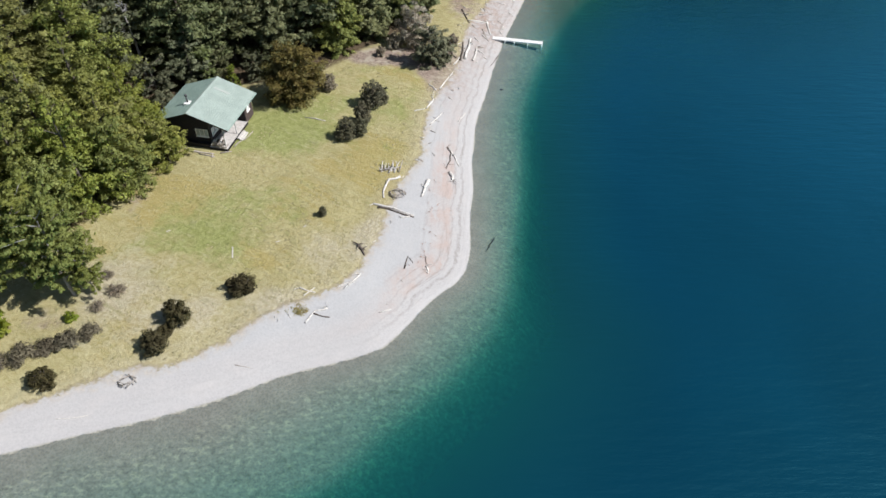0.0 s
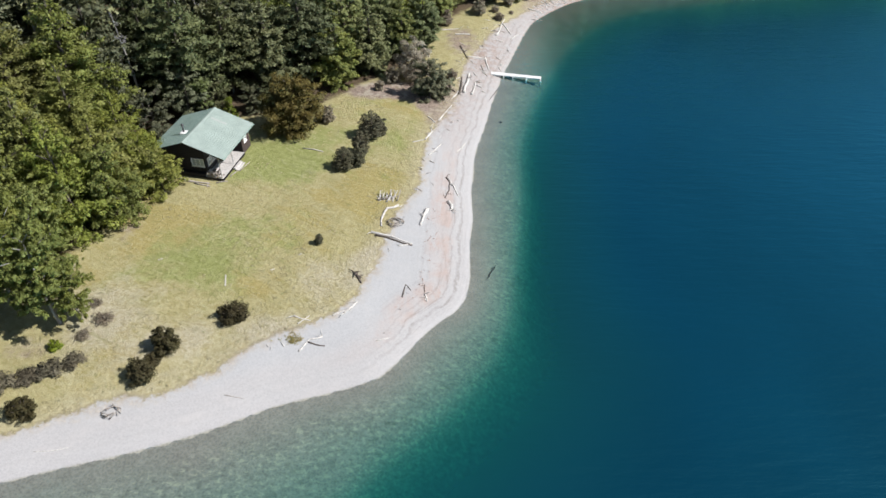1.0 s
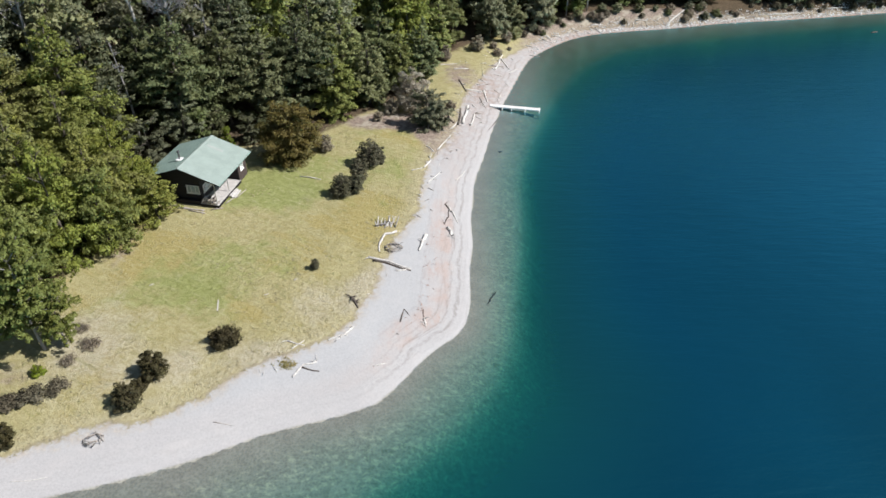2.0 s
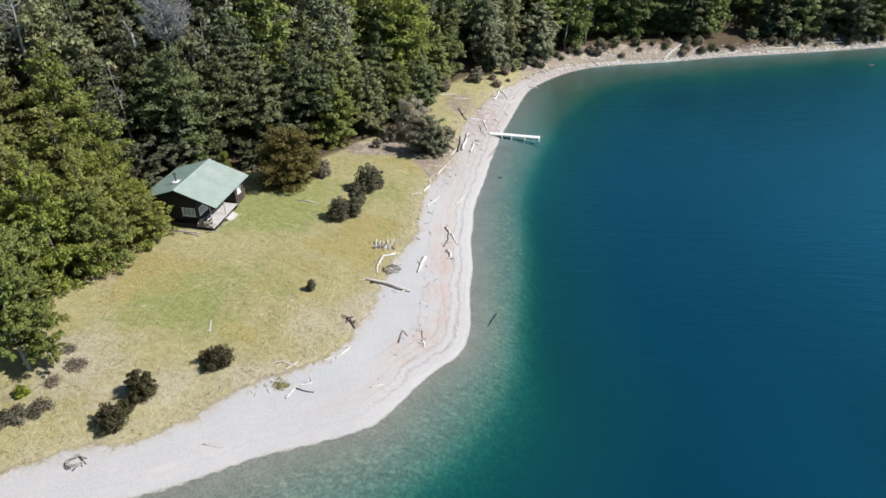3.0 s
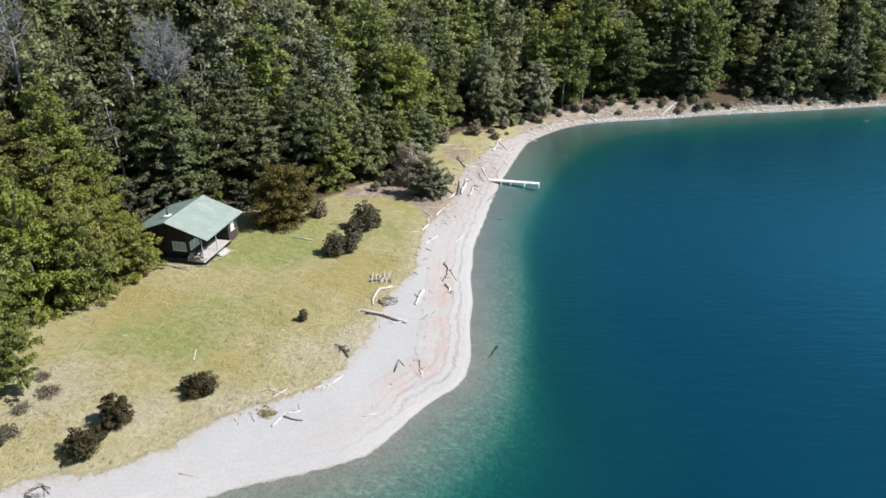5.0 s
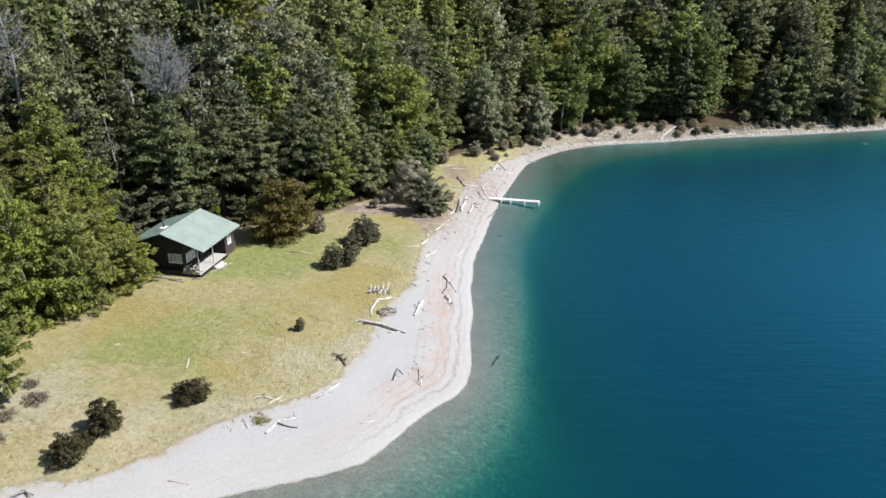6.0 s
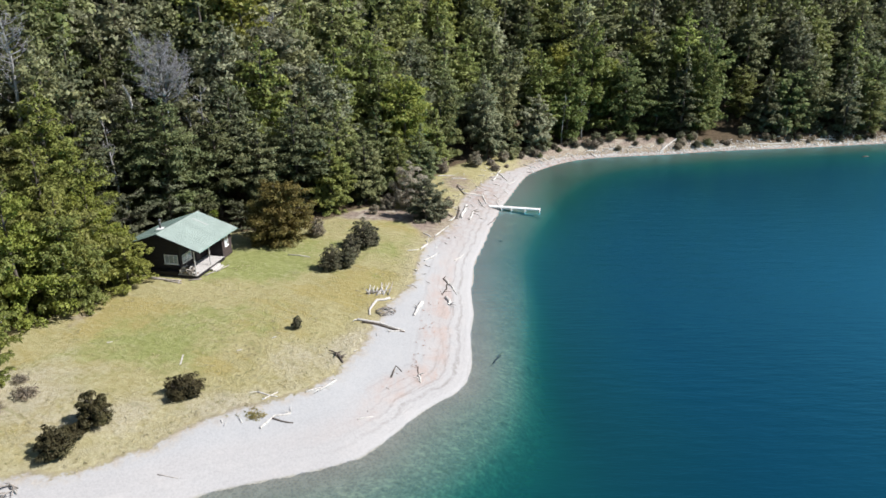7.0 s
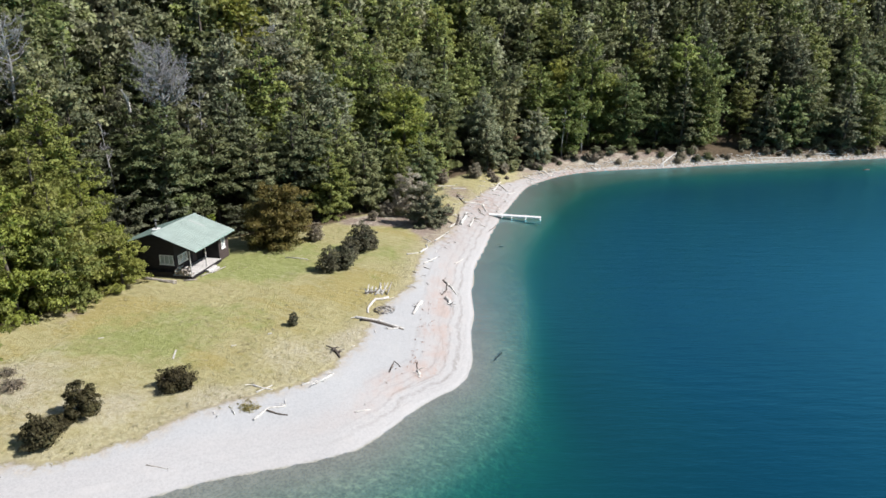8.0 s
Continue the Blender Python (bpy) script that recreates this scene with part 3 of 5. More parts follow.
def make_tree(name, tall, reach, bare, shape, leaves, size, foliage_mat, bark, seed, label, category="tree", group="", puff=1.0, layer=1.2, flat=0.65, gaps=0.10):
    """Trunk with whorls of limbs, each carrying a row of leafy clumps; flat is the clumps' thickness."""
    rng = np.random.default_rng(seed)
    root = thing(name, Matrix(), label, category, group)
    lean = rng.uniform(-0.035, 0.035, 2) * tall
    trunk_at = lambda h: Vector((lean[0] * (h / tall) ** 2 + 0.12 * math.sin(h * 0.7 + seed), lean[1] * (h / tall) ** 2 + 0.12 * math.cos(h * 0.6 + seed), h))
    rt = 0.016 * tall + 0.03
    hs = [-0.4, 0.2, tall * 0.2, tall * 0.45, tall * 0.7, tall * 0.9, tall * 0.985]
    tubes = [tube_arrays([trunk_at(h) for h in hs], [rt * 1.5, rt * 1.2, rt, rt * 0.8, rt * 0.5, rt * 0.25, 0.02], 6)]
    clumps = []
    h = tall * bare + 0.3
    while h < tall * 0.985:
        u = min(1.0, (h / tall - bare) / (1 - bare))
        long = max(0.3, reach * shape(u))
        n = max(3, int(round(2.2 + long * 1.35)))
        turn = rng.uniform(0, 6.28)
        for j in range(n):
            if rng.random() < gaps:
                continue
            a = turn + 6.283 * j / n + rng.uniform(-0.4, 0.4)
            l = long * rng.uniform(0.62, 1.12) * (1 + 0.22 * math.sin(2 * a + h * 0.45 + seed) + 0.14 * math.sin(3 * a - h * 0.8))
            lift = rng.uniform(-0.1, 0.25) + 0.6 * u * u
            foot = trunk_at(h + rng.uniform(-0.3, 0.3) * layer)
            tip = foot + Vector((math.cos(a) * l, math.sin(a) * l, lift * l))
            if rng.random() < 0.3 and long > 1.0:
                tubes.append(tube_arrays([foot - Vector((0, 0, 0.3)), foot.lerp(tip, 0.5) + Vector((0, 0, 0.08)), tip], [0.055 * long ** 0.5, 0.04, 0.012], 4))
            for f in ((1.0, 0.86, 0.7, 0.52, 0.34) if l > 2.4 else (1.0, 0.72, 0.42) if l > 1.1 else (0.9, 0.5)):
                for _ in range(2 if l * f > 1.2 else 1):
                    w = puff * rng.uniform(0.5, 1.15) * (0.32 + 0.10 * min(long, 4.0)) * (1.0 if f < 0.9 else 0.85)
                    off = rng.uniform(-0.75, 0.75) * (0.3 + 0.32 * l * f)
                    at = foot.lerp(tip, f) + Vector((-math.sin(a) * off, math.cos(a) * off, rng.uniform(-0.28, 0.28) * layer))
                    b = a + off * 0.4
                    clumps.append((at, (math.cos(b), math.sin(b), lift * 0.6 + rng.uniform(-0.35, 0.4)), w * 1.3, w * 0.85, w * flat * rng.uniform(0.8, 1.3)))
        h += layer * rng.uniform(0.7, 1.2) * (1.0 if u < 0.75 else 0.7)
    clumps.append((trunk_at(tall), (0.2, 0.1, 1.0), 0.6, 0.35, 0.35))
    as_object("trunk", tubes_mesh("trunk", tubes), bark, root)
    as_object("crown", foliage("crown", clumps, leaves, size, rng), foliage_mat, root)
    return root


def make_shrub(name, tall, reach, leaves, size, foliage_mat, seed, label, category="shrub", group="", spiky=0.0, thin=1.0):
    """Several stems from the ground, with leafy clumps all over; spiky lets single stems stand out."""
    rng = np.random.default_rng(seed)
    root = thing(name, Matrix(), label, category, group)
    tubes, clumps = [], []
    for j in range(26):
        a, f = 2.4 * j + rng.uniform(-0.4, 0.4), math.sqrt((j + 0.5) / 26) * rng.uniform(0.85, 1.05)
        rise = tall * math.sqrt(max(0.05, 1 - 0.86 * f * f)) * rng.uniform(0.72, 0.95) * (1 + spiky * max(0.0, rng.normal()))
        tip = Vector((math.cos(a) * reach * f * 0.86, math.sin(a) * reach * f * 0.86, rise))
        tubes.append(tube_arrays([Vector((0, 0, -0.15)), tip * 0.5 + Vector((0, 0, 0.1 * tall)), tip], [0.05, 0.035, 0.01], 4))
        for q in (1.0, 0.66, 0.3):
            w = reach * rng.uniform(0.17, 0.30) * (0.8 if q == 1.0 else 1.0)
            at = Vector((tip.x * (0.6 + 0.4 * q), tip.y * (0.6 + 0.4 * q), tip.z * q)) + Vector(rng.normal(size=3) * 0.07 * reach)
            at.z = max(at.z, w * 0.6)
            clumps.append((at, (math.cos(a), math.sin(a), 0.25), w * 1.1, w, w * 0.75))
    as_object("stem", tubes_mesh("stem", tubes), M_BARK, root)
    as_object("crown", foliage("crown", clumps, leaves, size, rng, 0.4, thin), foliage_mat, root)
    return root


def make_dead_tree(name, tall, seed, label, limbs=14, reach=2.6, crown_from=0.42, twigs=3):
    """A bare pale trunk whose branches fork into fine upright twigs."""
    rng = np.random.default_rng(seed)
    root = thing(name, Matrix(), label, "dead tree")
    bend = lambda h: Vector((0.25 * math.sin(h * 0.35 + seed), 0.25 * math.cos(h * 0.3 + seed), h))
    rt = 0.010 * tall + 0.04
    tubes = [tube_arrays([bend(tall * f) for f in (-0.03, 0.2, 0.45, 0.7, 0.9, 1.0)], [rt * 1.3, rt, rt * 0.8, rt * 0.5, rt * 0.25, 0.02], 6)]
    fine = []
    for j in range(limbs):
        h = tall * rng.uniform(crown_from, 0.95)
        a, l = 2.4 * j + rng.uniform(-0.5, 0.5), reach * rng.uniform(0.55, 1.0) * (1.2 - 0.6 * h / tall)
        tip = bend(h) + Vector((math.cos(a) * l, math.sin(a) * l, l * rng.uniform(0.5, 1.1)))
        mid = bend(h).lerp(tip, 0.5) + Vector((math.cos(a), math.sin(a), -0.6)) * 0.14 * l
        fine.append(tube_arrays([bend(h), mid, tip], [0.075, 0.05, 0.02], 4))
        for k in range(twigs * 2):
            start = mid.lerp(tip, rng.uniform(-0.3, 1.0))
            end = start + (tip - bend(h)).normalized() * 0.34 * l + Vector(rng.normal(size=3) * 0.26 * l) + Vector((0, 0, 0.12 * l))
            fine.append(tube_arrays([start, end], [0.03, 0.012], 3))
            for _ in range(twigs):
                fork = start.lerp(end, rng.uniform(0.3, 1.0))
                fine.append(tube_arrays([fork, fork + Vector(rng.normal(size=3) * 0.17 * l) + Vector((0, 0, 0.08 * l))], [0.02, 0.009], 3))
    as_object("trunk", tubes_mesh("trunk", tubes), M_PALE_BARK, root)
    as_object("branchwork", tubes_mesh("branchwork", fine), M_DEAD_TWIG, root, "fine grey leafless branches")["kind"] = "stuff"
    return root


SPOT = random.Random(11)


def planted(x, y, scale=1.0, sink=0.1, turn=None):
    tall = scale * SPOT.uniform(0.93, 1.08)
    a = SPOT.uniform(0, 6.28) if turn is None else turn
    return Matrix.LocRotScale((x, y, height(x, y) - sink), Euler((0, 0, a)), (scale, scale, tall))


def plant(model, places):
    """The model at the first place and copies of it at the others."""
    spots = [planted(*p) for p in places]
    for m in spots[1:]:
        copy_thing(model, m)
    model.matrix_basis = spots[0]


def raise_to(model, tall, places):
    """Plants the model, tall metres high, so that it stands on the ground with its top at a height: (x, y, top, width)."""
    spots = []
    for x, y, top, wide in places:
        z = height(x, y) - 0.1
        spots.append(Matrix.LocRotScale((x, y, z), Euler((0, 0, SPOT.uniform(0, 6.28))), (wide, wide, (top - z) / tall)))
    for m in spots[1:]:
        copy_thing(model, m)
    model.matrix_basis = spots[0]


EDGE = "trees along the forest edge"
HILL = "trees of the hillside forest"
TAKEN = []


def keep_clear(places, r):
    TAKEN.extend((p[0], p[1], r) for p in places)


# olive beeches beside the hut
near = [(-42.6, 70.4, 20.6, 1.0), (-47.5, 67.5, 20.0, 0.95), (-40.3, 65.0, 15.6, 0.78), (-45.5, 60.5, 16.5, 0.85)]
keep_clear(near, 4.8)
raise_to(make_tree("beech_tree", 18.0, 5.9, 0.03, spire, 35000, 0.23, L_OLIVE, M_BARK, 3, "tall olive-green beech tree with foliage down to the grass", group=EDGE, puff=0.95, layer=1.1, flat=0.75, gaps=0.1), 18.0, near)
near = [(-35.6, 64.3, 12.2, 0.80), (-36.0, 59.0, 12.4, 0.86), (-37.2, 53.6, 14.6, 0.92), (-41.8, 52.6, 14.6, 1.0), (-42.4, 58.4, 15.5, 1.0), (-47.5, 49.0, 14.0, 1.0)]
keep_clear(near, 3.6)
raise_to(make_tree("beech_tree", 11.0, 4.2, 0.02, broad, 26000, 0.20, L_OLIVE, M_BARK, 8, "olive-green beech tree at the meadow's edge", group=EDGE, puff=0.9, layer=0.95, flat=0.75), 11.0, near)
near = [(-34.9, 60.9, 9.4, 1.0), (-33.6, 63.0, 7.4, 0.78), (-34.2, 55.6, 10.4, 0.95), (-38.6, 49.8, 10.0, 1.0), (-31.3, 61.3, 6.8, 0.74)]
keep_clear(near, 2.5)
raise_to(make_tree("young_beech_tree", 7.5, 2.8, 0.02, dome, 15000, 0.18, L_OLIVE, M_BARK, 14, "young bushy beech tree beside the hut", group=EDGE, puff=0.85, layer=0.8, flat=0.65), 7.5, near)
near = [(-34.6, 41.2, 11.4, 0.78), (-38.6, 42.6, 11.2, 0.95), (-32.6, 41.4, 7.4, 0.46), (-42.6, 45.5, 12.0, 1.1)]
keep_clear(near, 3.5)
raise_to(make_tree("spreading_beech_tree", 9.0, 4.3, 0.26, dome, 24000, 0.19, L_FRINGE, M_PALE_BARK, 21, "spreading beech tree above the beach scrub", group=EDGE, puff=0.8, layer=1.05, flat=0.5, gaps=0.28), 9.0, near)

# trees behind the hut and along the meadow
near = [(-9.4, 99.0, 14.0, 1.0), (-14.4, 94.0, 15.4, 1.05), (-3.2, 101.5, 11.0, 0.8), (-18.8, 95.4, 17.5, 1.0), (-14.9, 87.8, 11.8, 0.86), (-10.6, 92.2, 11.6, 0.86), (-6.2, 97.0, 10.4, 0.75)]
keep_clear(near, 3.6)
raise_to(make_tree("beech_tree", 13.0, 3.9, 0.03, spire, 21000, 0.255, L_GREEN, M_BARK, 5, "dense dark-green beech tree at the meadow's edge", group=EDGE, puff=0.95, layer=1.0, flat=0.72), 13.0, near)
near = [(-33.2, 80.0, 17.6, 1.15), (-38.3, 82.4, 17.0, 0.95), (-28.8, 84.4, 15.0, 1.0), (-23.6, 85.6, 14.4, 0.95), (-19.4, 88.0, 15.6, 1.08), (-28.0, 90.0, 19.0, 0.95)]
keep_clear(near, 3.8)
raise_to(make_tree("beech_tree", 13.5, 4.4, 0.14, broad, 21500, 0.255, L_DEEP, M_BARK, 6, "grey-green beech tree behind the hut", group=EDGE, puff=1.05, layer=1.1, flat=0.44), 13.5, near)
near = [(0.4, 117.6, 13.8, 1.0)]
keep_clear(near, 4)
raise_to(make_tree("beech_tree", 12.0, 3.9, 0.04, broad, 18000, 0.26, L_LIME, M_BARK, 9, "bright-green beech tree near the beach", group=EDGE, puff=0.95), 12.0, near)
near = [(8.8, 121.0, 10.6, 1.0), (19.0, 128.6, 11.6, 1.1), (12.9, 124.4, 8.5, 0.85)]
keep_clear(near, 3.2)
raise_to(make_tree("beech_tree", 9.0, 3.0, 0.04, broad, 12000, 0.26, L_GREY, M_BARK, 10, "grey-green beech tree at the far end of the meadow", group=EDGE, puff=0.95), 9.0, near)
near = [(-19.1, 75.0, 8.6, 1.0)]
raise_to(make_tree("bronze_tree", 6.9, 3.55, 0.0, mound, 38000, 0.17, L_BROWN, M_BARK, 31, "round bronze-brown tree on the grass beside the hut", puff=1.05, layer=0.6, flat=0.8, gaps=0.0), 6.9, near)
near = [(-32.2, 76.5, 1.0), (-35.2, 71.8, 1.0), (-29.5, 78.8, 0.75), (-25.0, 79.5, 0.6), (-22.4, 80.6, 0.7)]
keep_clear(near, 2)
plant(make_tree("understorey_tree", 6.2, 2.5, 0.02, dome, 11000, 0.19, L_DEEP, M_BARK, 33, "grey-green understorey tree behind the hut", group=EDGE, puff=0.85, layer=0.8, flat=0.45), near)
near = [(-30.3, 77.2, 1.0), (-27.4, 77.4, 0.55)]
plant(make_tree("young_tree", 5.2, 1.4, 0.02, dome, 4200, 0.19, L_LIME, M_BARK, 34, "bright yellow-green young tree behind the hut", puff=0.8, layer=0.6), near)

# beeches along the far bank
near = [(38.5, 140.0, 19.0, 1.0), (26.0, 135.4, 18.0, 0.9), (57.0, 146.5, 24.0, 1.05), (31.5, 141.5, 24.5, 1.0)]
keep_clear(near, 4.6)
raise_to(make_tree("beech_tree", 17.0, 4.9, 0.05, broad, 17000, 0.31, L_FAR, M_BARK, 15, "broad green beech tree above the far shore", group=EDGE, puff=1.0, layer=1.3, flat=0.72, gaps=0.12), 17.0, near)
near = [(54.6, 141.6, 17.5, 1.0), (73.8, 142.8, 14.0, 0.95), (97.5, 152.0, 16.0, 1.2), (45.6, 141.0, 12.5, 0.9)]
keep_clear(near, 4.0)
raise_to(make_tree("beech_tree", 13.0, 4.0, 0.02, dome, 14000, 0.30, L_FAR, M_BARK, 16, "rounded green beech tree at the far water's edge", group=EDGE, puff=0.95, layer=1.1), 13.0, near)
near = [(68.6, 141.8, 14.8, 1.0), (86.5, 147.0, 14.5, 1.1)]
keep_clear(near + [(62.6, 143.4)], 4.2)
raise_to(make_tree("beech_tree", 12.0, 3.6, 0.04, spire, 13000, 0.30, L_DEEP, M_BARK, 17, "deep-green layered beech tree above the far shore", group=EDGE, puff=1.0, layer=1.1, flat=0.48), 12.0, near)

# dark bushes on the meadow
plant(make_shrub("dark_bush", 1.75, 1.6, 9000, 0.10, L_DARK, 41, "low rounded dark manuka bush on dry grass", "bush"), [(-19.3, 42.0, 1.0, 0.05)])
plant(make_shrub("dark_bush", 2.5, 1.35, 10000, 0.10, L_DARK, 42, "tall ragged dark manuka bush on dry grass", "bush", spiky=0.10), [(-24.2, 38.2, 1.0, 0.05)])
plant(make_shrub("dark_bush", 2.0, 1.4, 9000, 0.10, L_DARK, 43, "rounded dark bush at the beach edge", "bush"), [(-25.4, 35.5, 1.05, 0.05), (-33.7, 31.9, 0.92, 0.05), (-24.9, 36.7, 0.6, 0.05)])
plant(make_shrub("small_bush", 1.3, 0.52, 1900, 0.09, L_BUSH, 44, "small lone dark bush in the meadow", "bush", spiky=0.1), [(-13.0, 52.4, 1.0, 0.05)])
plant(make_shrub("dark_bush", 3.1, 1.75, 7000, 0.13, L_BUSH, 45, "dark ragged bush in the middle of the meadow", "bush", "bushes in the middle of the meadow", spiky=0.12), [(-9.3, 73.6, 1.05, 0.05), (-11.9, 66.3, 0.85, 0.05)])
plant(make_shrub("dark_bush", 3.0, 1.3, 6000, 0.13, L_BUSH, 54, "dark upright bush among others on the meadow", "bush", "bushes in the middle of the meadow", spiky=0.12), [(-10.2, 69.6, 1.0, 0.05), (-10.3, 67.0, 0.85, 0.05), (-8.2, 74.4, 0.8, 0.05)])
plant(make_shrub("scrub_bush", 0.9, 1.7, 2600, 0.14, L_SCRUB, 46, "low grey-brown scrub bush above the beach", "bush", "scrub above the beach", spiky=0.1),
      [(-36.4, 34.2, 0.9, 0.05), (-34.6, 35.1, 0.75, 0.05), (-33.2, 35.7, 0.85, 0.05), (-31.5, 36.7, 0.7, 0.05), (-38.4, 33.2, 0.9, 0.05)])
plant(make_shrub("twiggy_bush", 0.8, 1.1, 520, 0.26, L_TWIGGY, 47, "grey twiggy half-dead bush on dry grass", "bush", spiky=0.2, thin=0.28), [(-30.7, 41.6, 1.0, 0.05), (-31.8, 39.6, 0.8, 0.05), (-32.2, 43.6, 0.7, 0.05), (-33.2, 57.6, 0.7, 0.05), (-31.6, 60.0, 0.6, 0.05)])
plant(make_shrub("yellow_bush", 1.0, 0.6, 700, 0.2, L_LIME, 48, "small yellow-green bush in the scrub", "bush"), [(-33.7, 38.3, 1.0, 0.05), (-39.8, 36.8, 2.6, 0.05)])
plant(make_tree("shore_tree", 5.6, 2.6, 0.0, mound, 15000, 0.17, L_SHORE, M_BARK, 49, "dull grey-green bushy tree beside the driftwood beach", puff=0.85, layer=0.7), [(-2.0, 84.2, 1.0, 0.05), (-0.6, 85.6, 0.62, 0.05)])
plant(make_shrub("twiggy_bush", 7.0, 2.9, 9500, 0.28, L_PALE_TWIG, 50, "tall grey leafless bush beside the beach", "bush", spiky=0.06, thin=0.4), [(-4.2, 89.6, 1.0, 0.05)])
plant(make_shrub("brown_bush", 2.2, 1.2, 3600, 0.14, L_TWIGGY, 51, "brown bush at the forest edge", "bush", "brown bushes at the forest edge"),
      [(-15.2, 77.2, 1.0, 0.05), (1.1, 90.4, 0.75, 0.05), (-7.2, 88.6, 1.0, 0.05), (-9.0, 86.2, 0.7, 0.05), (0.5, 110.0, 1.1, 0.05), (6.2, 114.6, 1.2, 0.05), (11.6, 119.5, 1.0, 0.05)])
plant(make_shrub("bank_bush", 2.0, 1.2, 1900, 0.2, L_GREY, 52, "olive bush on the bank above the narrow beach", "bush", "bushes along the far bank"),
      [(13.5, 121.8, 1.1, 0.05), (17.0, 125.2, 0.9, 0.05), (20.8, 128.6, 1.0, 0.05), (26.5, 131.6, 0.8, 0.05), (31.5, 133.6, 1.0, 0.05), (34.5, 134.0, 1.0, 0.05), (39.0, 134.8, 0.9, 0.05), (42.5, 135.4, 0.6, 0.05),
       (49.5, 136.6, 0.8, 0.05), (52.5, 137.6, 0.7, 0.05), (64.0, 140.0, 1.1, 0.05), (72.5, 140.9, 1.1, 0.05), (80.5, 142.8, 1.3, 0.05), (91.5, 145.4, 1.4, 0.05), (98.0, 146.4, 1.2, 0.05)])
near = [(-34.2, 84.6, 1.0)]
keep_clear(near + [(-36.5, 78.5)], 3.4)
plant(make_dead_tree("dead_tree", 20.0, 61, "bare silver-grey dead tree standing in the forest", 46, 3.9, 0.66, 4), near)
near = [(-47.9, 76.8, 1.0)]
keep_clear(near, 2.8)
plant(make_dead_tree("dead_tree", 22.0, 62, "tall bleached dead trunk with bare branches", 30, 3.0, 0.45), near)
near = [(-27.2, 109.6, 1.0)]
keep_clear(near, 2.4)
plant(make_dead_tree("dead_tree", 12.0, 64, "dead grey treetop among green crowns", 20, 3.0, 0.5), near)
plant(make_dead_tree("dead_tree", 13.0, 63, "thin pale bare trunk at the forest edge", 8, 1.2), [(-39.0, 78.0, 1.0), (-32.2, 87.0, 1.05), (-30.6, 87.2, 1.1), (28.5, 134.5, 0.75), (24.5, 132.4, 0.7)])
SNAG = 18.9 - height(-39.7, 86.4)
snapped = as_object("broken_trunk", tubes_mesh("broken_trunk", [tube_arrays([(0.9, 0.6, -0.4), (0.5, 0.4, SNAG * 0.5), (0.3, 0.0, SNAG - 1.7), (0.0, 0.0, SNAG - 0.8), (-0.4, 0.0, SNAG)], [0.26, 0.22, 0.17, 0.15, 0.05], 7, 0.08, random.Random(3)),
                                                         tube_arrays([(0.25, 0.0, SNAG - 1.6), (0.5, -0.1, SNAG - 0.9)], [0.1, 0.04], 5)]), M_DRIFT)
snapped.location = (-39.7, 86.4, height(-39.7, 86.4))
tagged(snapped, "bleached broken-off dead trunk among dark beeches", "dead tree")

# the forest on the hill
sorts = [
    ("tall dark-green beech on the forest slope", 16.0, 3.9, 0.06, spire, L_GREEN, 71, 1.2),
    ("grey-green beech on the forest slope", 15.0, 4.3, 0.14, broad, L_GREY, 72, 1.35),
    ("broad-crowned green beech on the forest slope", 17.0, 4.4, 0.10, broad, L_GREEN, 73, 1.45),
    ("olive-green beech on the forest slope", 15.0, 3.8, 0.05, dome, L_OLIVE, 74, 1.3),
    ("rounded grey-green beech on the forest slope", 13.0, 4.0, 0.12, dome, L_GREY, 75, 1.4),
    ("deep-green beech on the forest slope", 16.0, 4.2, 0.08, broad, L_DEEP, 76, 1.3),
    ("narrow deep-green beech on the forest slope", 17.0, 3.5, 0.05, spire, L_DEEP, 77, 1.2),
]
kinds = [make_tree("forest_tree", tall, reach, bare, shape, count, size, mat, M_BARK, seed, label, group=HILL, puff=puff * grow, layer=1.25, flat=0.50 if seed % 2 else 0.72, gaps=0.10)
         for count, size, grow in ((9600, 0.345, 0.85), (4000, 0.53, 0.9), (2000, 0.76, 0.95)) for label, tall, reach, bare, shape, mat, seed, puff in sorts]
spots = [[] for _ in kinds]
cand = []
for gy_ in np.arange(30, 225, 6.0):
    for gx_ in np.arange(-125, 150, 6.0):
        x, y = gx_ + SPOT.uniform(-1.9, 1.9), gy_ + SPOT.uniform(-1.9, 1.9)
        cand.append((x, y))
cx, cy = np.array(cand).T
kk = side_distance(WOOD, cx, cy)
for x, y, k in zip(cx, cy, kk):
    if not 0.8 < k < 50 or abs(x + 1) > 0.67 * (y + 2) + 8 or (y < 74 and x > -32):
        continue
    if any((x - a) ** 2 + (y - b) ** 2 < r * r for a, b, r in TAKEN) or (-40 < x < -20 and y < 79 and y > 62):
        continue
    # more deep-green trees at far left and right, their tone carrying shade too
    mixture = (1, 2, 2, 0.3, 2, 4, 3) if x < -30 else (3, 4, 4, 0.3, 3, 2, 1) if x < -12 else (4, 2, 5, 2, 2, 1, 1) if x < 38 else (2, 1, 3, 1, 1, 5, 4)
    pick = SPOT.choices(range(7), mixture)[0] + (14 if k > 36 else 7 if k > 21 else 0)
    size = SPOT.uniform(0.75, 1.18) * (0.85 if k < 4 else 1.0)
    spots[pick].append((x, y, size))
for model, places in zip(kinds, spots):
    if places:
        plant(model, places)
    else:
        for ob in (*model.children, model):
            bpy.data.objects.remove(ob)


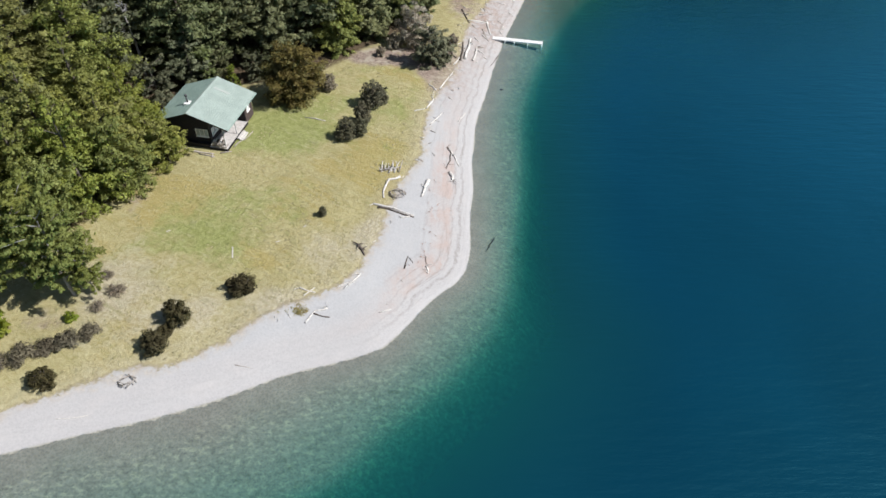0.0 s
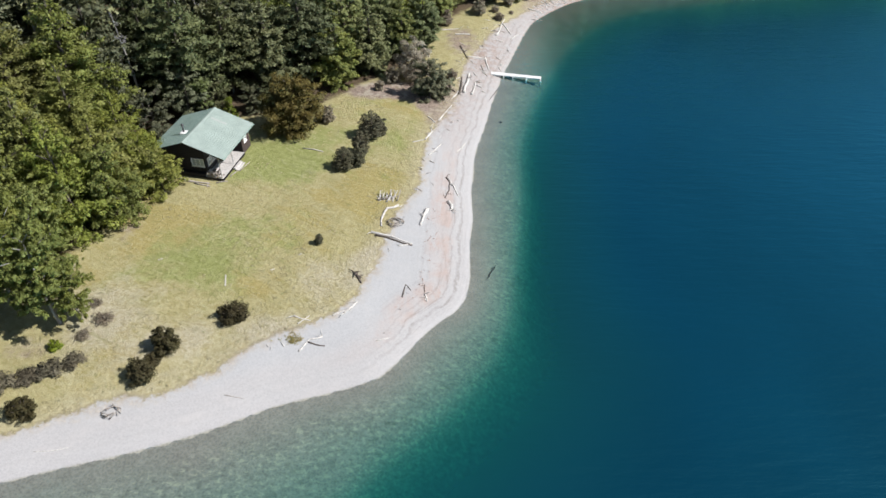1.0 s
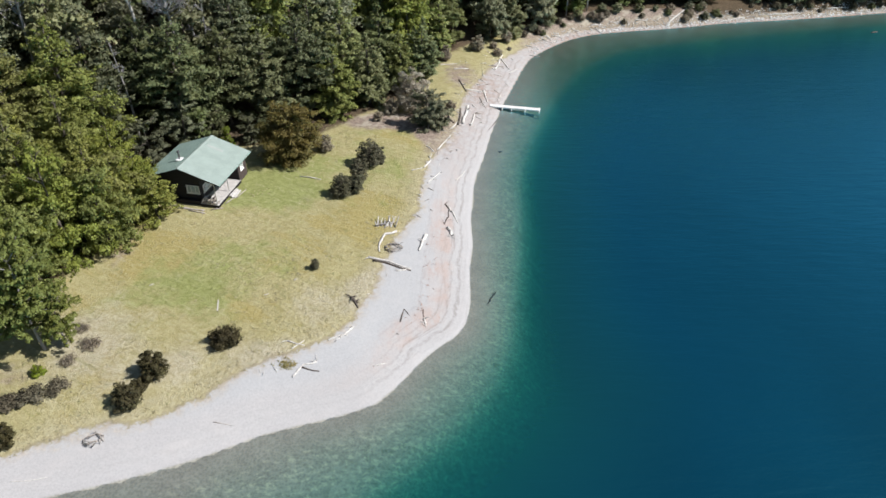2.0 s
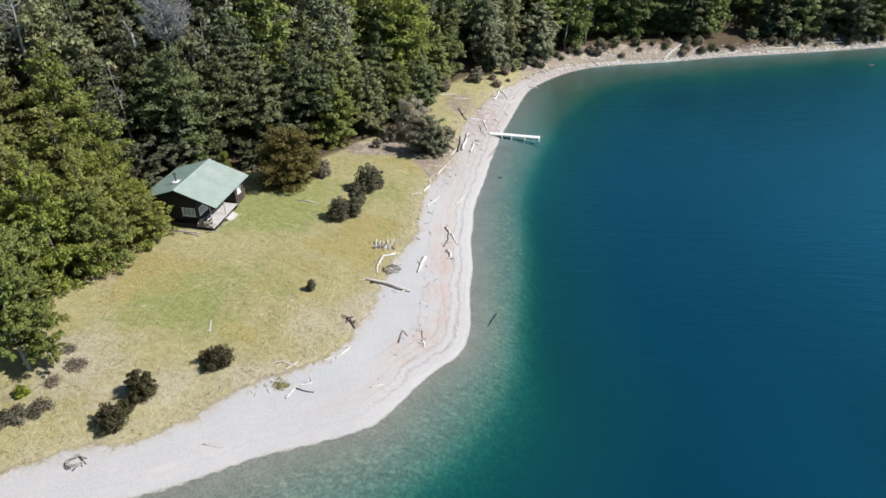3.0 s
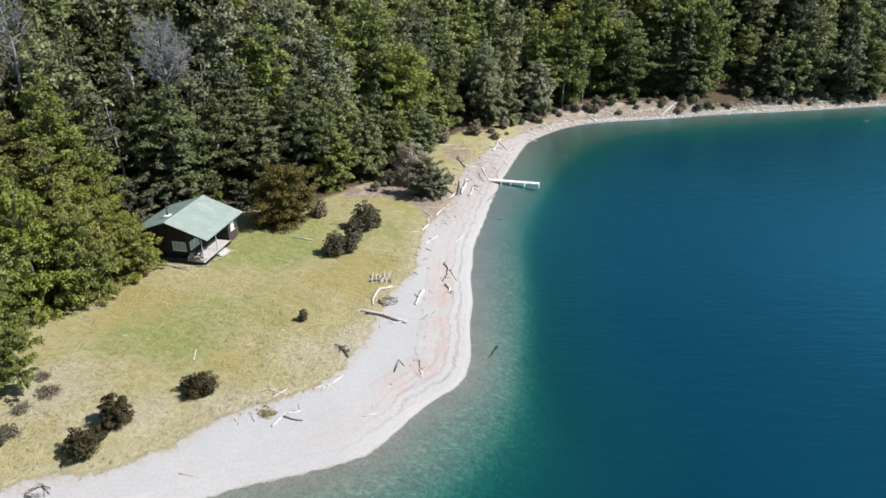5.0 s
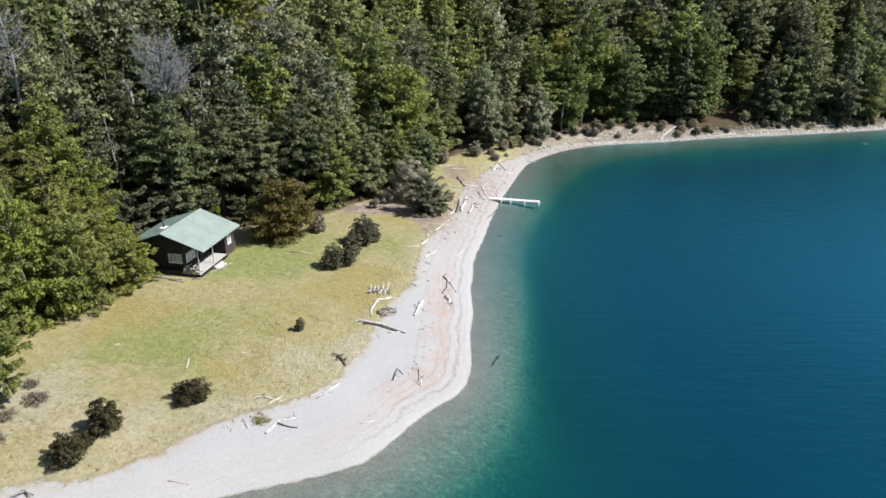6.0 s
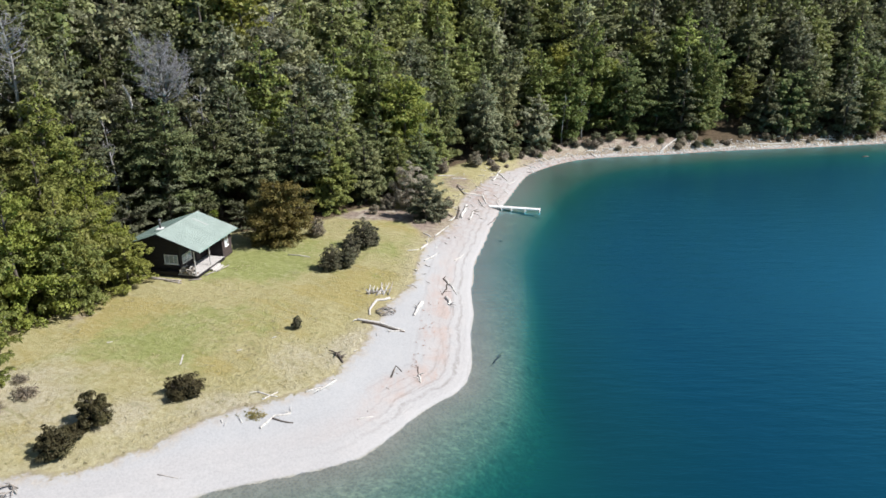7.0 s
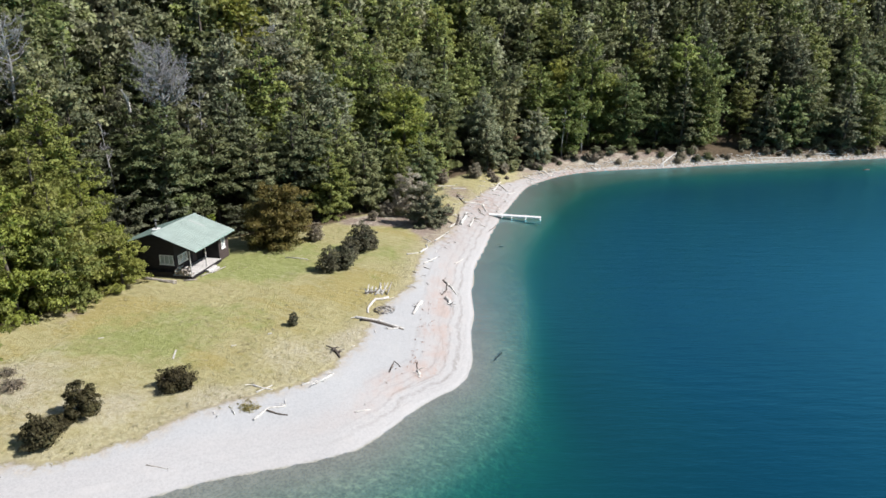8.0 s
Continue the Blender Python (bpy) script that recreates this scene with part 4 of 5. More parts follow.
# ---- the hut ----
def sloped(bm, x0, z0, x1, z1, y0, y1, thick):
    """A flat slab that falls from (x0, z0) to (x1, z1)."""
    v = [bm.verts.new(p) for p in ((x0, y0, z0), (x1, y0, z1), (x1, y1, z1), (x0, y1, z0), (x0, y0, z0 - thick), (x1, y0, z1 - thick), (x1, y1, z1 - thick), (x0, y1, z0 - thick))]
    for q in ((0, 1, 2, 3), (7, 6, 5, 4), (0, 4, 5, 1), (1, 5, 6, 2), (2, 6, 7, 3), (3, 7, 4, 0)):
        bm.faces.new([v[i] for i in q])


def boarded(parent, material, x0, y0, x1, y1, z0, top, holes=(), bends=()):
    """A wall from (x0, y0) to (x1, y1) with openings (a0, a1, z0, z1), clad in weatherboards; top gives its height along it."""
    long = math.hypot(x1 - x0, y1 - y0)
    ux, uy = (x1 - x0) / long, (y1 - y0) / long
    m = Matrix(((ux, -uy, 0, x0), (uy, ux, 0, y0), (0, 0, 1, 0), (0, 0, 0, 1)))
    bm = bmesh.new()
    across = sorted({0.0, long, *bends, *(a for h in holes for a in h[:2])})
    up = sorted({z0, *(z for h in holes for z in h[2:])})
    for a0, a1 in zip(across[:-1], across[1:]):
        for z, z2 in zip(up, up[1:] + [None]):
            mid = (a0 + a1) / 2
            if z2 is not None and any(h[0] < mid < h[1] and h[2] <= z and z2 <= h[3] for h in holes):
                continue
            bm.faces.new([bm.verts.new(p) for p in ((a0, 0, z), (a1, 0, z), (a1, 0, top(a1) if z2 is None else z2), (a0, 0, top(a0) if z2 is None else z2))])
    bmesh.ops.remove_doubles(bm, verts=bm.verts, dist=0.001)
    skin = bmesh.ops.extrude_face_region(bm, geom=list(bm.faces))["geom"]
    bmesh.ops.translate(bm, verts=[v for v in skin if isinstance(v, bmesh.types.BMVert)], vec=(0, 0.1, 0))
    bmesh.ops.recalc_face_normals(bm, faces=bm.faces)
    wall = part("wall", bm, material, parent)
    wall.matrix_local = m
    z = z0
    while z < max(top(a) for a in across) - 0.1:
        runs = [a for a in np.linspace(0, long, 41) if top(a) > z + 0.19]
        cuts = [(min(runs), max(runs))] if runs else []
        for a0, a1, h0, h1 in holes:
            if z + 0.19 > h0 and z < h1:
                cuts = [c for s in cuts for c in ((s[0], min(s[1], a0)), (max(s[0], a1), s[1])) if c[1] - c[0] > 0.05]
        for a0, a1 in cuts:
            bm = bmesh.new()
            v = [bm.verts.new(p) for a in (a0 + 0.002, a1 - 0.002) for p in ((a, -0.002, z), (a, -0.036, z), (a, -0.016, z + 0.19), (a, -0.002, z + 0.19))]
            for q in ((0, 1, 2, 3), (7, 6, 5, 4), (0, 4, 5, 1), (1, 5, 6, 2), (2, 6, 7, 3), (3, 7, 4, 0)):
                bm.faces.new([v[i] for i in q])
            bmesh.ops.recalc_face_normals(bm, faces=bm.faces)
            part("board", bm, material, wall)
        z += 0.192
    return wall, m


def window(parent, m, a0, a1, z0, z1, bars, backing):
    frame_bm = bmesh.new()
    t = 0.07
    for lo, hi in (((a0, z0), (a1, z0 + t)), ((a0, z1 - t), (a1, z1)), ((a0, z0 + t), (a0 + t, z1 - t)), ((a1 - t, z0 + t), (a1, z1 - t))):
        box(frame_bm, (lo[0], -0.075, lo[1]), (hi[0], 0.09, hi[1]), 0.008)
    for j in range(1, bars):
        a = a0 + (a1 - a0) * j / bars
        box(frame_bm, (a - 0.025, -0.06, z0 + t), (a + 0.025, 0.06, z1 - t), 0)
    win = part("window", frame_bm, M_WHITE, parent, "white-painted window frame")
    win.matrix_local = m
    bm = bmesh.new()
    box(bm, (a0 + t, -0.01, z0 + t), (a1 - t, 0.0, z1 - t), 0)
    pane = part("pane", bm, M_GLASS, win)
    pane.visible_shadow = False
    bm = bmesh.new()
    n = 24
    for j in range(n):
        b0, b1 = a0 + t + (a1 - a0 - 2 * t) * j / n, a0 + t + (a1 - a0 - 2 * t) * (j + 1) / n
        y = 0.05 + 0.02 * (j % 2)
        box(bm, (b0, y, z0 + t), (b1, y + 0.015, z1 - t), 0)
    part("curtain", bm, backing, win, "drawn pale curtain")
    bm = bmesh.new()
    box(bm, (a0 - 0.06, -0.12, z0 - 0.06), (a1 + 0.06, 0.05, z0), 0.008)
    part("sill", bm, M_WHITE, win)


M_FLUE = plain("sooty_steel", (0.12, 0.12, 0.12), 0.5, 0.3, 4.0, metal=0.6)
HUT = Matrix.Translation((-29.13, 63.97, 1.9)) @ Matrix.Rotation(radians(-11.85), 4, "Z")
RIDGE, EAVE, SPAN, LONG = 4.68, 3.08, 4.55, 8.2


def under(x):
    return EAVE + (RIDGE - EAVE) * (1 - abs(x) / SPAN) - 0.12


M_ROOF_STRIP = plain("pale_iron_strip", (0.385, 0.41, 0.375), 0.45, 0.08, 1.0, bump=0.1, spec=0.4)


def build_hut():
    hut = thing("hut", HUT, "dark timber lakeside hut with a pale green iron roof and veranda", "hut")
    for side, mat in ((1, M_ROOF), (-1, M_ROOF_SHADED)):
        bm = bmesh.new()
        rows = []
        y, lift = 0.0, 0.0
        stops = [0.0]
        while stops[-1] + 0.205 < LONG:
            stops += [stops[-1] + f for f in (0.14, 0.155, 0.19, 0.205)]
        stops.append(LONG)
        for n, y in enumerate(stops):
            lift = 0.024 if n % 4 in (2, 3) and y < LONG - 0.01 else 0.0
            rows.append([bm.verts.new(p) for p in ((0, y, RIDGE + lift), (side * SPAN, y, EAVE + lift), (side * SPAN, y, EAVE - 0.05), (0, y, RIDGE - 0.05))])
        for p, q in zip(rows[:-1], rows[1:]):
            for k in range(4):
                bm.faces.new((p[k], p[(k + 1) % 4], q[(k + 1) % 4], q[k]))
        bm.faces.new(rows[0])
        bm.faces.new(rows[-1])
        bmesh.ops.recalc_face_normals(bm, faces=bm.faces)
        part("roof_slope", bm, mat, hut, "pale green painted ribbed iron")
        for y0 in (0.02, LONG - 0.06):
            bm = bmesh.new()
            sloped(bm, 0, RIDGE - 0.052, side * SPAN, EAVE - 0.052, y0, y0 + 0.04, 0.16)
            bmesh.ops.recalc_face_normals(bm, faces=bm.faces)
            part("barge_board", bm, M_BOARD, hut)
        bm = bmesh.new()
        box(bm, (min(side * SPAN, side * (SPAN + 0.1)), 0, EAVE - 0.13), (max(side * SPAN, side * (SPAN + 0.1)), LONG, EAVE - 0.04), 0.02)
        part("gutter", bm, M_ROOF_SHADED, hut)
    bm = bmesh.new()
    for side in (1, -1):
        sloped(bm, 0, RIDGE + 0.05, side * 0.2, RIDGE - 0.02, -0.02, LONG + 0.02, 0.02)
    bmesh.ops.recalc_face_normals(bm, faces=bm.faces)
    part("ridge_cap", bm, M_ROOF, hut)
    # narrow paler strip running down the right slope
    bm = bmesh.new()
    sloped(bm, 0.5, RIDGE + 0.03 - 0.5 * (RIDGE - EAVE) / SPAN, 2.3, RIDGE + 0.03 - 2.3 * (RIDGE - EAVE) / SPAN, 5.9, 6.25, 0.012)
    bmesh.ops.recalc_face_normals(bm, faces=bm.faces)
    part("roof_patch", bm, M_ROOF_STRIP, hut, "narrow pale strip down the roof slope")
    # walls: front gable, veranda side, back room, left, back
    spans = [
        ((-4.0, 0.8), (1.75, 0.8), M_BOARD, lambda a: under(-4.0 + a), [(4.05, 5.6, 1.23, 2.22)], 0.1, (4.05, 5.6, 1.23, 2.22, 3)),
        ((1.75, 0.8), (1.75, 6.0), M_BOARD, lambda a: under(1.75), [(0.45, 2.2, 1.15, 2.05), (3.2, 4.05, 0.42, 2.42)], 0.1, (0.45, 2.2, 1.15, 2.05, 2)),
        ((1.75, 6.0), (3.75, 6.0), M_BOARD, lambda a: under(1.75 + a), [], 0.1, None),
        ((3.75, 6.0), (3.75, 8.0), M_BOARD_LIT, lambda a: under(3.75), [(0.5, 1.25, 1.3, 2.45)], 0.1, (0.5, 1.25, 1.3, 2.45, 1)),
        ((3.75, 8.0), (-4.0, 8.0), M_BOARD, lambda a: under(3.75 - a), [], 0.1, None),
        ((-4.0, 8.0), (-4.0, 0.8), M_BOARD, lambda a: under(-4.0), [], 0.1, None),
    ]
    for (x0, y0), (x1, y1), mat, top, holes, z0, win in spans:
        wall, m = boarded(hut, mat, x0, y0, x1, y1, z0, top, holes, [a for a in (4.0,) if y0 == y1 == 0.8] + [a for a in (3.75,) if y0 == y1 == 8.0])
        if win:
            window(hut, m, *win[:4], win[4], M_CURTAIN)
        if len(holes) == 2:
            bm = bmesh.new()
            a0, a1, h0, h1 = holes[1]
            box(bm, (a0, 0.02, h0), (a1, 0.06, h1), 0.01)
            for pz in (0.25, 1.15):
                box(bm, (a0 + 0.12, 0.0, h0 + pz), (a1 - 0.12, 0.03, h0 + pz + 0.7), 0.01)
            door = part("door", bm, M_BOARD_LIT, hut, "closed brown timber door")
            door.matrix_local = m
            bm = bmesh.new()
            box(bm, (a1 - 0.13, -0.05, h0 + 1.0), (a1 - 0.09, 0.02, h0 + 1.1), 0.01)
            part("door_handle", bm, M_STEEL, door)
    # veranda
    bm = bmesh.new()
    y = 0.12
    while y < 5.85:
        box(bm, (1.8, y, 0.36), (3.95, y + 0.135, 0.40), 0.006)
        y += 0.145
    part("veranda_deck", bm, M_DECK, hut, "grey weathered decking boards")
    bm = bmesh.new()
    box(bm, (1.8, 0.08, 0.05), (3.97, 0.12, 0.36), 0.01)
    box(bm, (3.92, 0.12, 0.05), (3.97, 5.9, 0.36), 0.01)
    part("deck_skirt", bm, M_BOARD, hut)
    for px, py in ((3.78, 0.28), (3.78, 3.2), (3.78, 5.86)):
        bm = bmesh.new()
        box(bm, (px - 0.05, py - 0.05, 0.40), (px + 0.05, py + 0.05, under(px) - 0.02), 0.012)
        part("post", bm, M_POST if py < 5 else M_BOARD, hut, "pale weathered veranda post")
    bm = bmesh.new()
    box(bm, (3.72, 0.1, under(3.78) - 0.14), (3.84, 6.0, under(3.78) - 0.02), 0.01)
    part("veranda_beam", bm, M_BOARD, hut)
    for j, (sx, sz) in enumerate(((4.0, 0.22), (4.32, 0.06))):
        bm = bmesh.new()
        box(bm, (sx, 2.6, sz - 0.2), (sx + 0.32, 4.3, sz), 0.012)
        part("step", bm, M_DECK, hut)
    bm = bmesh.new()
    box(bm, (-4.05, 0.30, 0.02), (1.78, 0.34, 0.52), 0.01)
    for px in (-3.9, -2.0, -0.1, 1.6):
        box(bm, (px, 0.34, 0.0), (px + 0.1, 0.72, 0.50), 0.01)
    box(bm, (-4.05, 0.28, 0.52), (1.78, 0.72, 0.56), 0.01)
    part("front_bench", bm, M_BOARD, hut, "dark boarded ledge below the front window")
    # flue with a cowl on a pale flashing
    verts, faces = tube_arrays([(-1.15, 2.6, 4.1), (-1.15, 2.6, 5.25)], [0.1, 0.1], 12)
    as_object("flue", tubes_mesh("flue", [(verts, faces), tube_arrays([(-1.15, 2.6, 5.22), (-1.15, 2.6, 5.38), (-1.15, 2.6, 5.45)], [0.17, 0.17, 0.03], 12)]), M_FLUE, hut, "steel stove flue with a cowl")
    bm = bmesh.new()
    box(bm, (-1.5, 2.2, 4.12), (-0.75, 3.0, 4.44), 0.06)
    part("flashing", bm, M_WHITE, hut, "pale flashing round the flue")


build_hut()


def firewood_stack():
    rng = random.Random(5)
    stack = thing("firewood_stack", HUT, "heap of split firewood at the veranda's end", "firewood")
    for row in range(5):
        for j in range(10 - row):
            x, z = 1.95 + 0.2 * j + 0.1 * row + rng.uniform(-0.03, 0.03), 0.50 + 0.16 * row
            r = rng.uniform(0.075, 0.105)
            y0, y1 = 0.14 + rng.uniform(-0.15, 0.2), 0.60 + rng.uniform(-0.1, 0.25)
            as_object("log", tubes_mesh("log", [tube_arrays([(x, y0, z), (x, y1, z + rng.uniform(-0.02, 0.02))], [r, r * 0.95], 6, 0.15, rng)]), rng.choice((M_DRIFT, M_DRIFT_GREY, M_DRIFT_DARK)), stack)


firewood_stack()


def lumber():
    """Weathered timbers lying on the grass in front of the hut."""
    for j, (x0, y0, x1, y1, r) in enumerate(((4.2, 1.2, 4.5, 2.5, 0.07), (4.75, 2.7, 5.1, 4.6, 0.06), (3.2, -0.35, 4.3, 0.3, 0.07), (-2.6, -0.35, 1.2, -0.75, 0.09), (-1.0, -0.85, 2.6, -0.65, 0.08), (0.9, -1.05, 2.9, -1.15, 0.07), (2.3, -0.5, 2.7, -1.4, 0.06))):
        p, q = HUT @ Vector((x0, y0, 0)), HUT @ Vector((x1, y1, 0))
        p.z, q.z = height(p.x, p.y) + r, height(q.x, q.y) + r
        ob = as_object("timber", tubes_mesh("timber", [tube_arrays([Vector(), (q - p) * 0.5 + Vector((0, 0, 0.02)), q - p], [r, r, r * 0.85], 7, 0.08, random.Random(j))]), M_DRIFT_GREY)
        ob.location = p
        tagged(ob, "weathered grey timber on the grass before the hut", "timber", "timbers before the hut")


lumber()


# ---- jetty ----
def jetty():
    a, b = Vector((7.1, 94.1, 0.0)), Vector((14.5, 92.85, 0.0))
    long = (b - a).length
    m = Matrix.Translation(a) @ Matrix.Rotation(math.atan2(b.y - a.y, b.x - a.x), 4, "Z") @ Matrix.Rotation(radians(1.4), 4, "Y")
    pier = thing("jetty", m, "small white-painted timber jetty standing in shallow water", "jetty")
    bm = bmesh.new()
    x = 0.0
    while x < long - 0.1:
        box(bm, (x, -0.42, 0.52), (x + 0.14, 0.42, 0.56), 0.004)
        x += 0.15
    part("deck", bm, M_WHITE, pier, "white-painted deck boards")
    for y in (-0.36, 0.36):
        bm = bmesh.new()
        box(bm, (0.0, y - 0.03, 0.38), (long, y + 0.03, 0.518), 0.008)
        part("bearer", bm, M_WHITE, pier)
    for x in (1.9, 3.3, 5.3, long - 0.12):
        bm = bmesh.new()
        box(bm, (x - 0.06, -0.32, 0.26), (x + 0.06, 0.32, 0.376), 0.008)
        part("cross_beam", bm, M_WHITE, pier)
        for y in (-0.46, 0.46):
            p = m @ Vector((x, y, 0))
            verts, faces = tube_arrays([(x, y, min(height(p.x, p.y), 0) - 0.2), (x, y, 0.60)], [0.075, 0.07], 8)
            as_object("pile", tubes_mesh("pile", [(verts, faces)]), M_WHITE, pier)


jetty()


# ---- driftwood ----
DRIFT_RNG = random.Random(23)
PIECES = "driftwood along the beach"


def driftwood(points, thick, material, label, lift=0.6, forks=0, name="driftwood_log"):
    """A bleached log along points of the plan, lying on the beach; forks are broken branch stubs."""
    rng = DRIFT_RNG
    thick *= 0.66
    pts = []
    dense = []
    for p, q in zip(points[:-1], points[1:]):
        dense += [(p[0] + (q[0] - p[0]) * u, p[1] + (q[1] - p[1]) * u) for u in (0, 0.5)]
    dense.append(points[-1])
    base = Vector((dense[0][0], dense[0][1], height(*dense[0])))
    n = len(dense)
    radii = []
    for i, (x, y) in enumerate(dense):
        f = i / (n - 1)
        r = thick * 0.5 * (1.12 - 0.5 * f)
        radii.append(r)
        bend = 0.0 if i in (0, n - 1) else thick * 0.55
        pts.append(Vector((x + rng.uniform(-bend, bend), y + rng.uniform(-bend, bend), height(x, y) + r * lift)) - base)
    ends = [pts[0] - (pts[1] - pts[0]).normalized() * thick * 0.2] + pts + [pts[-1] + (pts[-1] - pts[-2]).normalized() * thick * 0.25]
    tubes = [tube_arrays(ends, [radii[0] * 0.7] + radii + [radii[-1] * 0.45], 8, 0.22, rng)]
    for j in range(forks + (1 if thick > 0.15 else 0)):
        i = rng.randrange(n)
        a = rng.uniform(0, 6.28)
        l = rng.uniform(0.5, 1.3) * (0.5 + thick)
        tip = pts[i] + Vector((math.cos(a) * l, math.sin(a) * l, rng.uniform(0.02, 0.5) * l))
        tubes.append(tube_arrays([pts[i], pts[i].lerp(tip, 0.55) + Vector((0, 0, 0.06)), tip], [radii[i] * 0.5, radii[i] * 0.35, radii[i] * 0.12], 6, 0.1, rng))
    ob = as_object(name, tubes_mesh(name, tubes), material)
    ob.location = base
    return tagged(ob, label, "driftwood", PIECES)


WHITE_LOG, GREY_LOG, DARK_LOG = "sun-bleached white driftwood log on the gravel", "weathered grey driftwood log on the gravel", "dark or shade-toned driftwood on the gravel"
driftwood([(-7.9, 54.5), (-5.8, 54.0), (-3.8, 53.2)], 0.36, M_DRIFT, "long straight bleached log at the grass edge")
# dark log laid alongside to give the pale one its shadow
driftwood([(-7.4, 54.0), (-5.6, 53.6), (-3.6, 52.9)], 0.34, M_DRIFT_DARK, "long dark log standing in for shade beside a bleached one", forks=1)
driftwood([(-4.9, 52.6), (-3.9, 53.1), (-3.6, 53.2)], 0.22, M_DRIFT, WHITE_LOG, forks=2)
driftwood([(-5.3, 59.2), (-6.4, 58.5), (-7.05, 57.2), (-6.9, 55.6)], 0.42, M_DRIFT, "curved bleached log beside a twig heap", forks=0)
driftwood([(-2.1, 59.1), (-2.6, 58.0), (-2.8, 56.4)], 0.55, M_DRIFT, "thick pale driftwood log on open gravel", forks=1)
driftwood([(0.05, 65.8), (0.45, 64.9), (0.35, 63.4), (-0.1, 61.7)], 0.2, M_DRIFT_DARK, DARK_LOG, forks=4)
driftwood([(0.5, 65.2), (0.95, 64.4), (1.4, 62.4)], 0.3, M_DRIFT, WHITE_LOG, forks=3)
driftwood([(0.25, 61.0), (0.6, 59.6)], 0.5, M_DRIFT, "short broken white log on reddish gravel", forks=3)
driftwood([(-4.35, 45.5), (-4.0, 47.1), (-3.55, 46.4)], 0.16, M_DRIFT_DARK, DARK_LOG, forks=1)
driftwood([(-2.2, 46.1), (-2.0, 45.2)], 0.26, M_DRIFT, WHITE_LOG, forks=3)
driftwood([(-2.25, 47.3), (-2.2, 46.3)], 0.14, M_DRIFT_DARK, DARK_LOG)
driftwood([(-9.0, 48.2), (-8.3, 46.8)], 0.42, M_DRIFT_DARK, "dark weathered stump at the grass edge", forks=5)
driftwood([(-9.5, 42.9), (-8.5, 44.3)], 0.3, M_DRIFT, WHITE_LOG, forks=1)
driftwood([(-10.5, 42.5), (-9.2, 43.4)], 0.2, M_DRIFT, WHITE_LOG)
driftwood([(-13.0, 38.5), (-12.2, 39.8), (-11.2, 40.1)], 0.25, M_DRIFT, "forked white driftwood log on the gravel", forks=2)
driftwood([(-12.4, 39.5), (-11.7, 39.3), (-10.9, 39.2)], 0.2, M_DRIFT_DARK, DARK_LOG)
driftwood([(-14.0, 42.3), (-12.5, 41.8)], 0.2, M_DRIFT, WHITE_LOG, forks=1)
driftwood([(-13.5, 41.4), (-12.6, 42.4)], 0.16, M_DRIFT, WHITE_LOG)
driftwood([(-6.4, 40.1), (-5.4, 40.5)], 0.16, M_DRIFT, WHITE_LOG)
driftwood([(-31.8, 28.9), (-30.6, 29.0), (-29.4, 29.3)], 0.1, M_DRIFT, WHITE_LOG)
driftwood([(-18.5, 34.1), (-17.2, 33.9)], 0.1, M_DRIFT_GREY, GREY_LOG, forks=1)
driftwood([(-2.5, 73.3), (-1.6, 75.3), (-1.9, 76.1)], 0.3, M_DRIFT, WHITE_LOG, forks=3)
driftwood([(-4.0, 72.6), (-2.7, 73.2)], 0.22, M_DRIFT, WHITE_LOG)
driftwood([(-2.0, 69.9), (-0.5, 72.8)], 0.25, M_DRIFT, WHITE_LOG)
driftwood([(1.5, 71.6), (2.6, 74.0)], 0.2, M_DRIFT, WHITE_LOG)
driftwood([(-0.8, 78.2), (0.1, 80.4), (1.0, 82.8)], 0.26, M_DRIFT, WHITE_LOG, forks=1)
driftwood([(-1.3, 77.7), (-2.3, 79.2)], 0.22, M_DRIFT, WHITE_LOG, forks=1)
driftwood([(2.8, 86.8), (3.2, 89.6), (3.75, 92.6)], 0.62, M_DRIFT, "massive bleached log lying towards the jetty", forks=1)
# added as the shaded left side of the massive log
driftwood([(2.1, 86.3), (2.6, 91.2)], 0.4, M_DRIFT_DARK, DARK_LOG)
driftwood([(3.9, 86.7), (4.6, 90.4)], 0.45, M_DRIFT, WHITE_LOG)
driftwood([(4.6, 90.4), (5.7, 90.9)], 0.3, M_DRIFT_GREY, GREY_LOG, forks=1)
driftwood([(3.5, 98.0), (6.7, 98.2)], 0.35, M_DRIFT, WHITE_LOG, forks=1)
driftwood([(6.4, 98.7), (6.8, 95.0)], 0.36, M_DRIFT, WHITE_LOG)
driftwood([(5.7, 96.1), (6.4, 92.8)], 0.25, M_DRIFT_GREY, GREY_LOG)
driftwood([(2.7, 101.4), (3.7, 97.4)], 0.32, M_DRIFT_DARK, DARK_LOG, forks=1)
driftwood([(0.8, 88.4), (1.5, 86.7)], 0.4, M_DRIFT_DARK, DARK_LOG, forks=2)
driftwood([(1.2, 84.9), (2.0, 87.0)], 0.3, M_DRIFT, WHITE_LOG)
driftwood([(7.7, 89.6), (6.4, 86.4)], 0.16, M_DRIFT_DARK, DARK_LOG)
driftwood([(8.8, 107.3), (9.8, 111.0), (10.6, 113.8)], 0.4, M_DRIFT, WHITE_LOG, forks=3)
driftwood([(10.2, 112.0), (11.2, 108.6)], 0.35, M_DRIFT, WHITE_LOG, forks=2)
driftwood([(8.3, 108.6), (10.4, 109.2)], 0.3, M_DRIFT_GREY, GREY_LOG, forks=3)
driftwood([(44.0, 131.8), (47.5, 135.2), (50.0, 137.2)], 0.5, M_DRIFT, "long white log sloping down the far bank", forks=1)
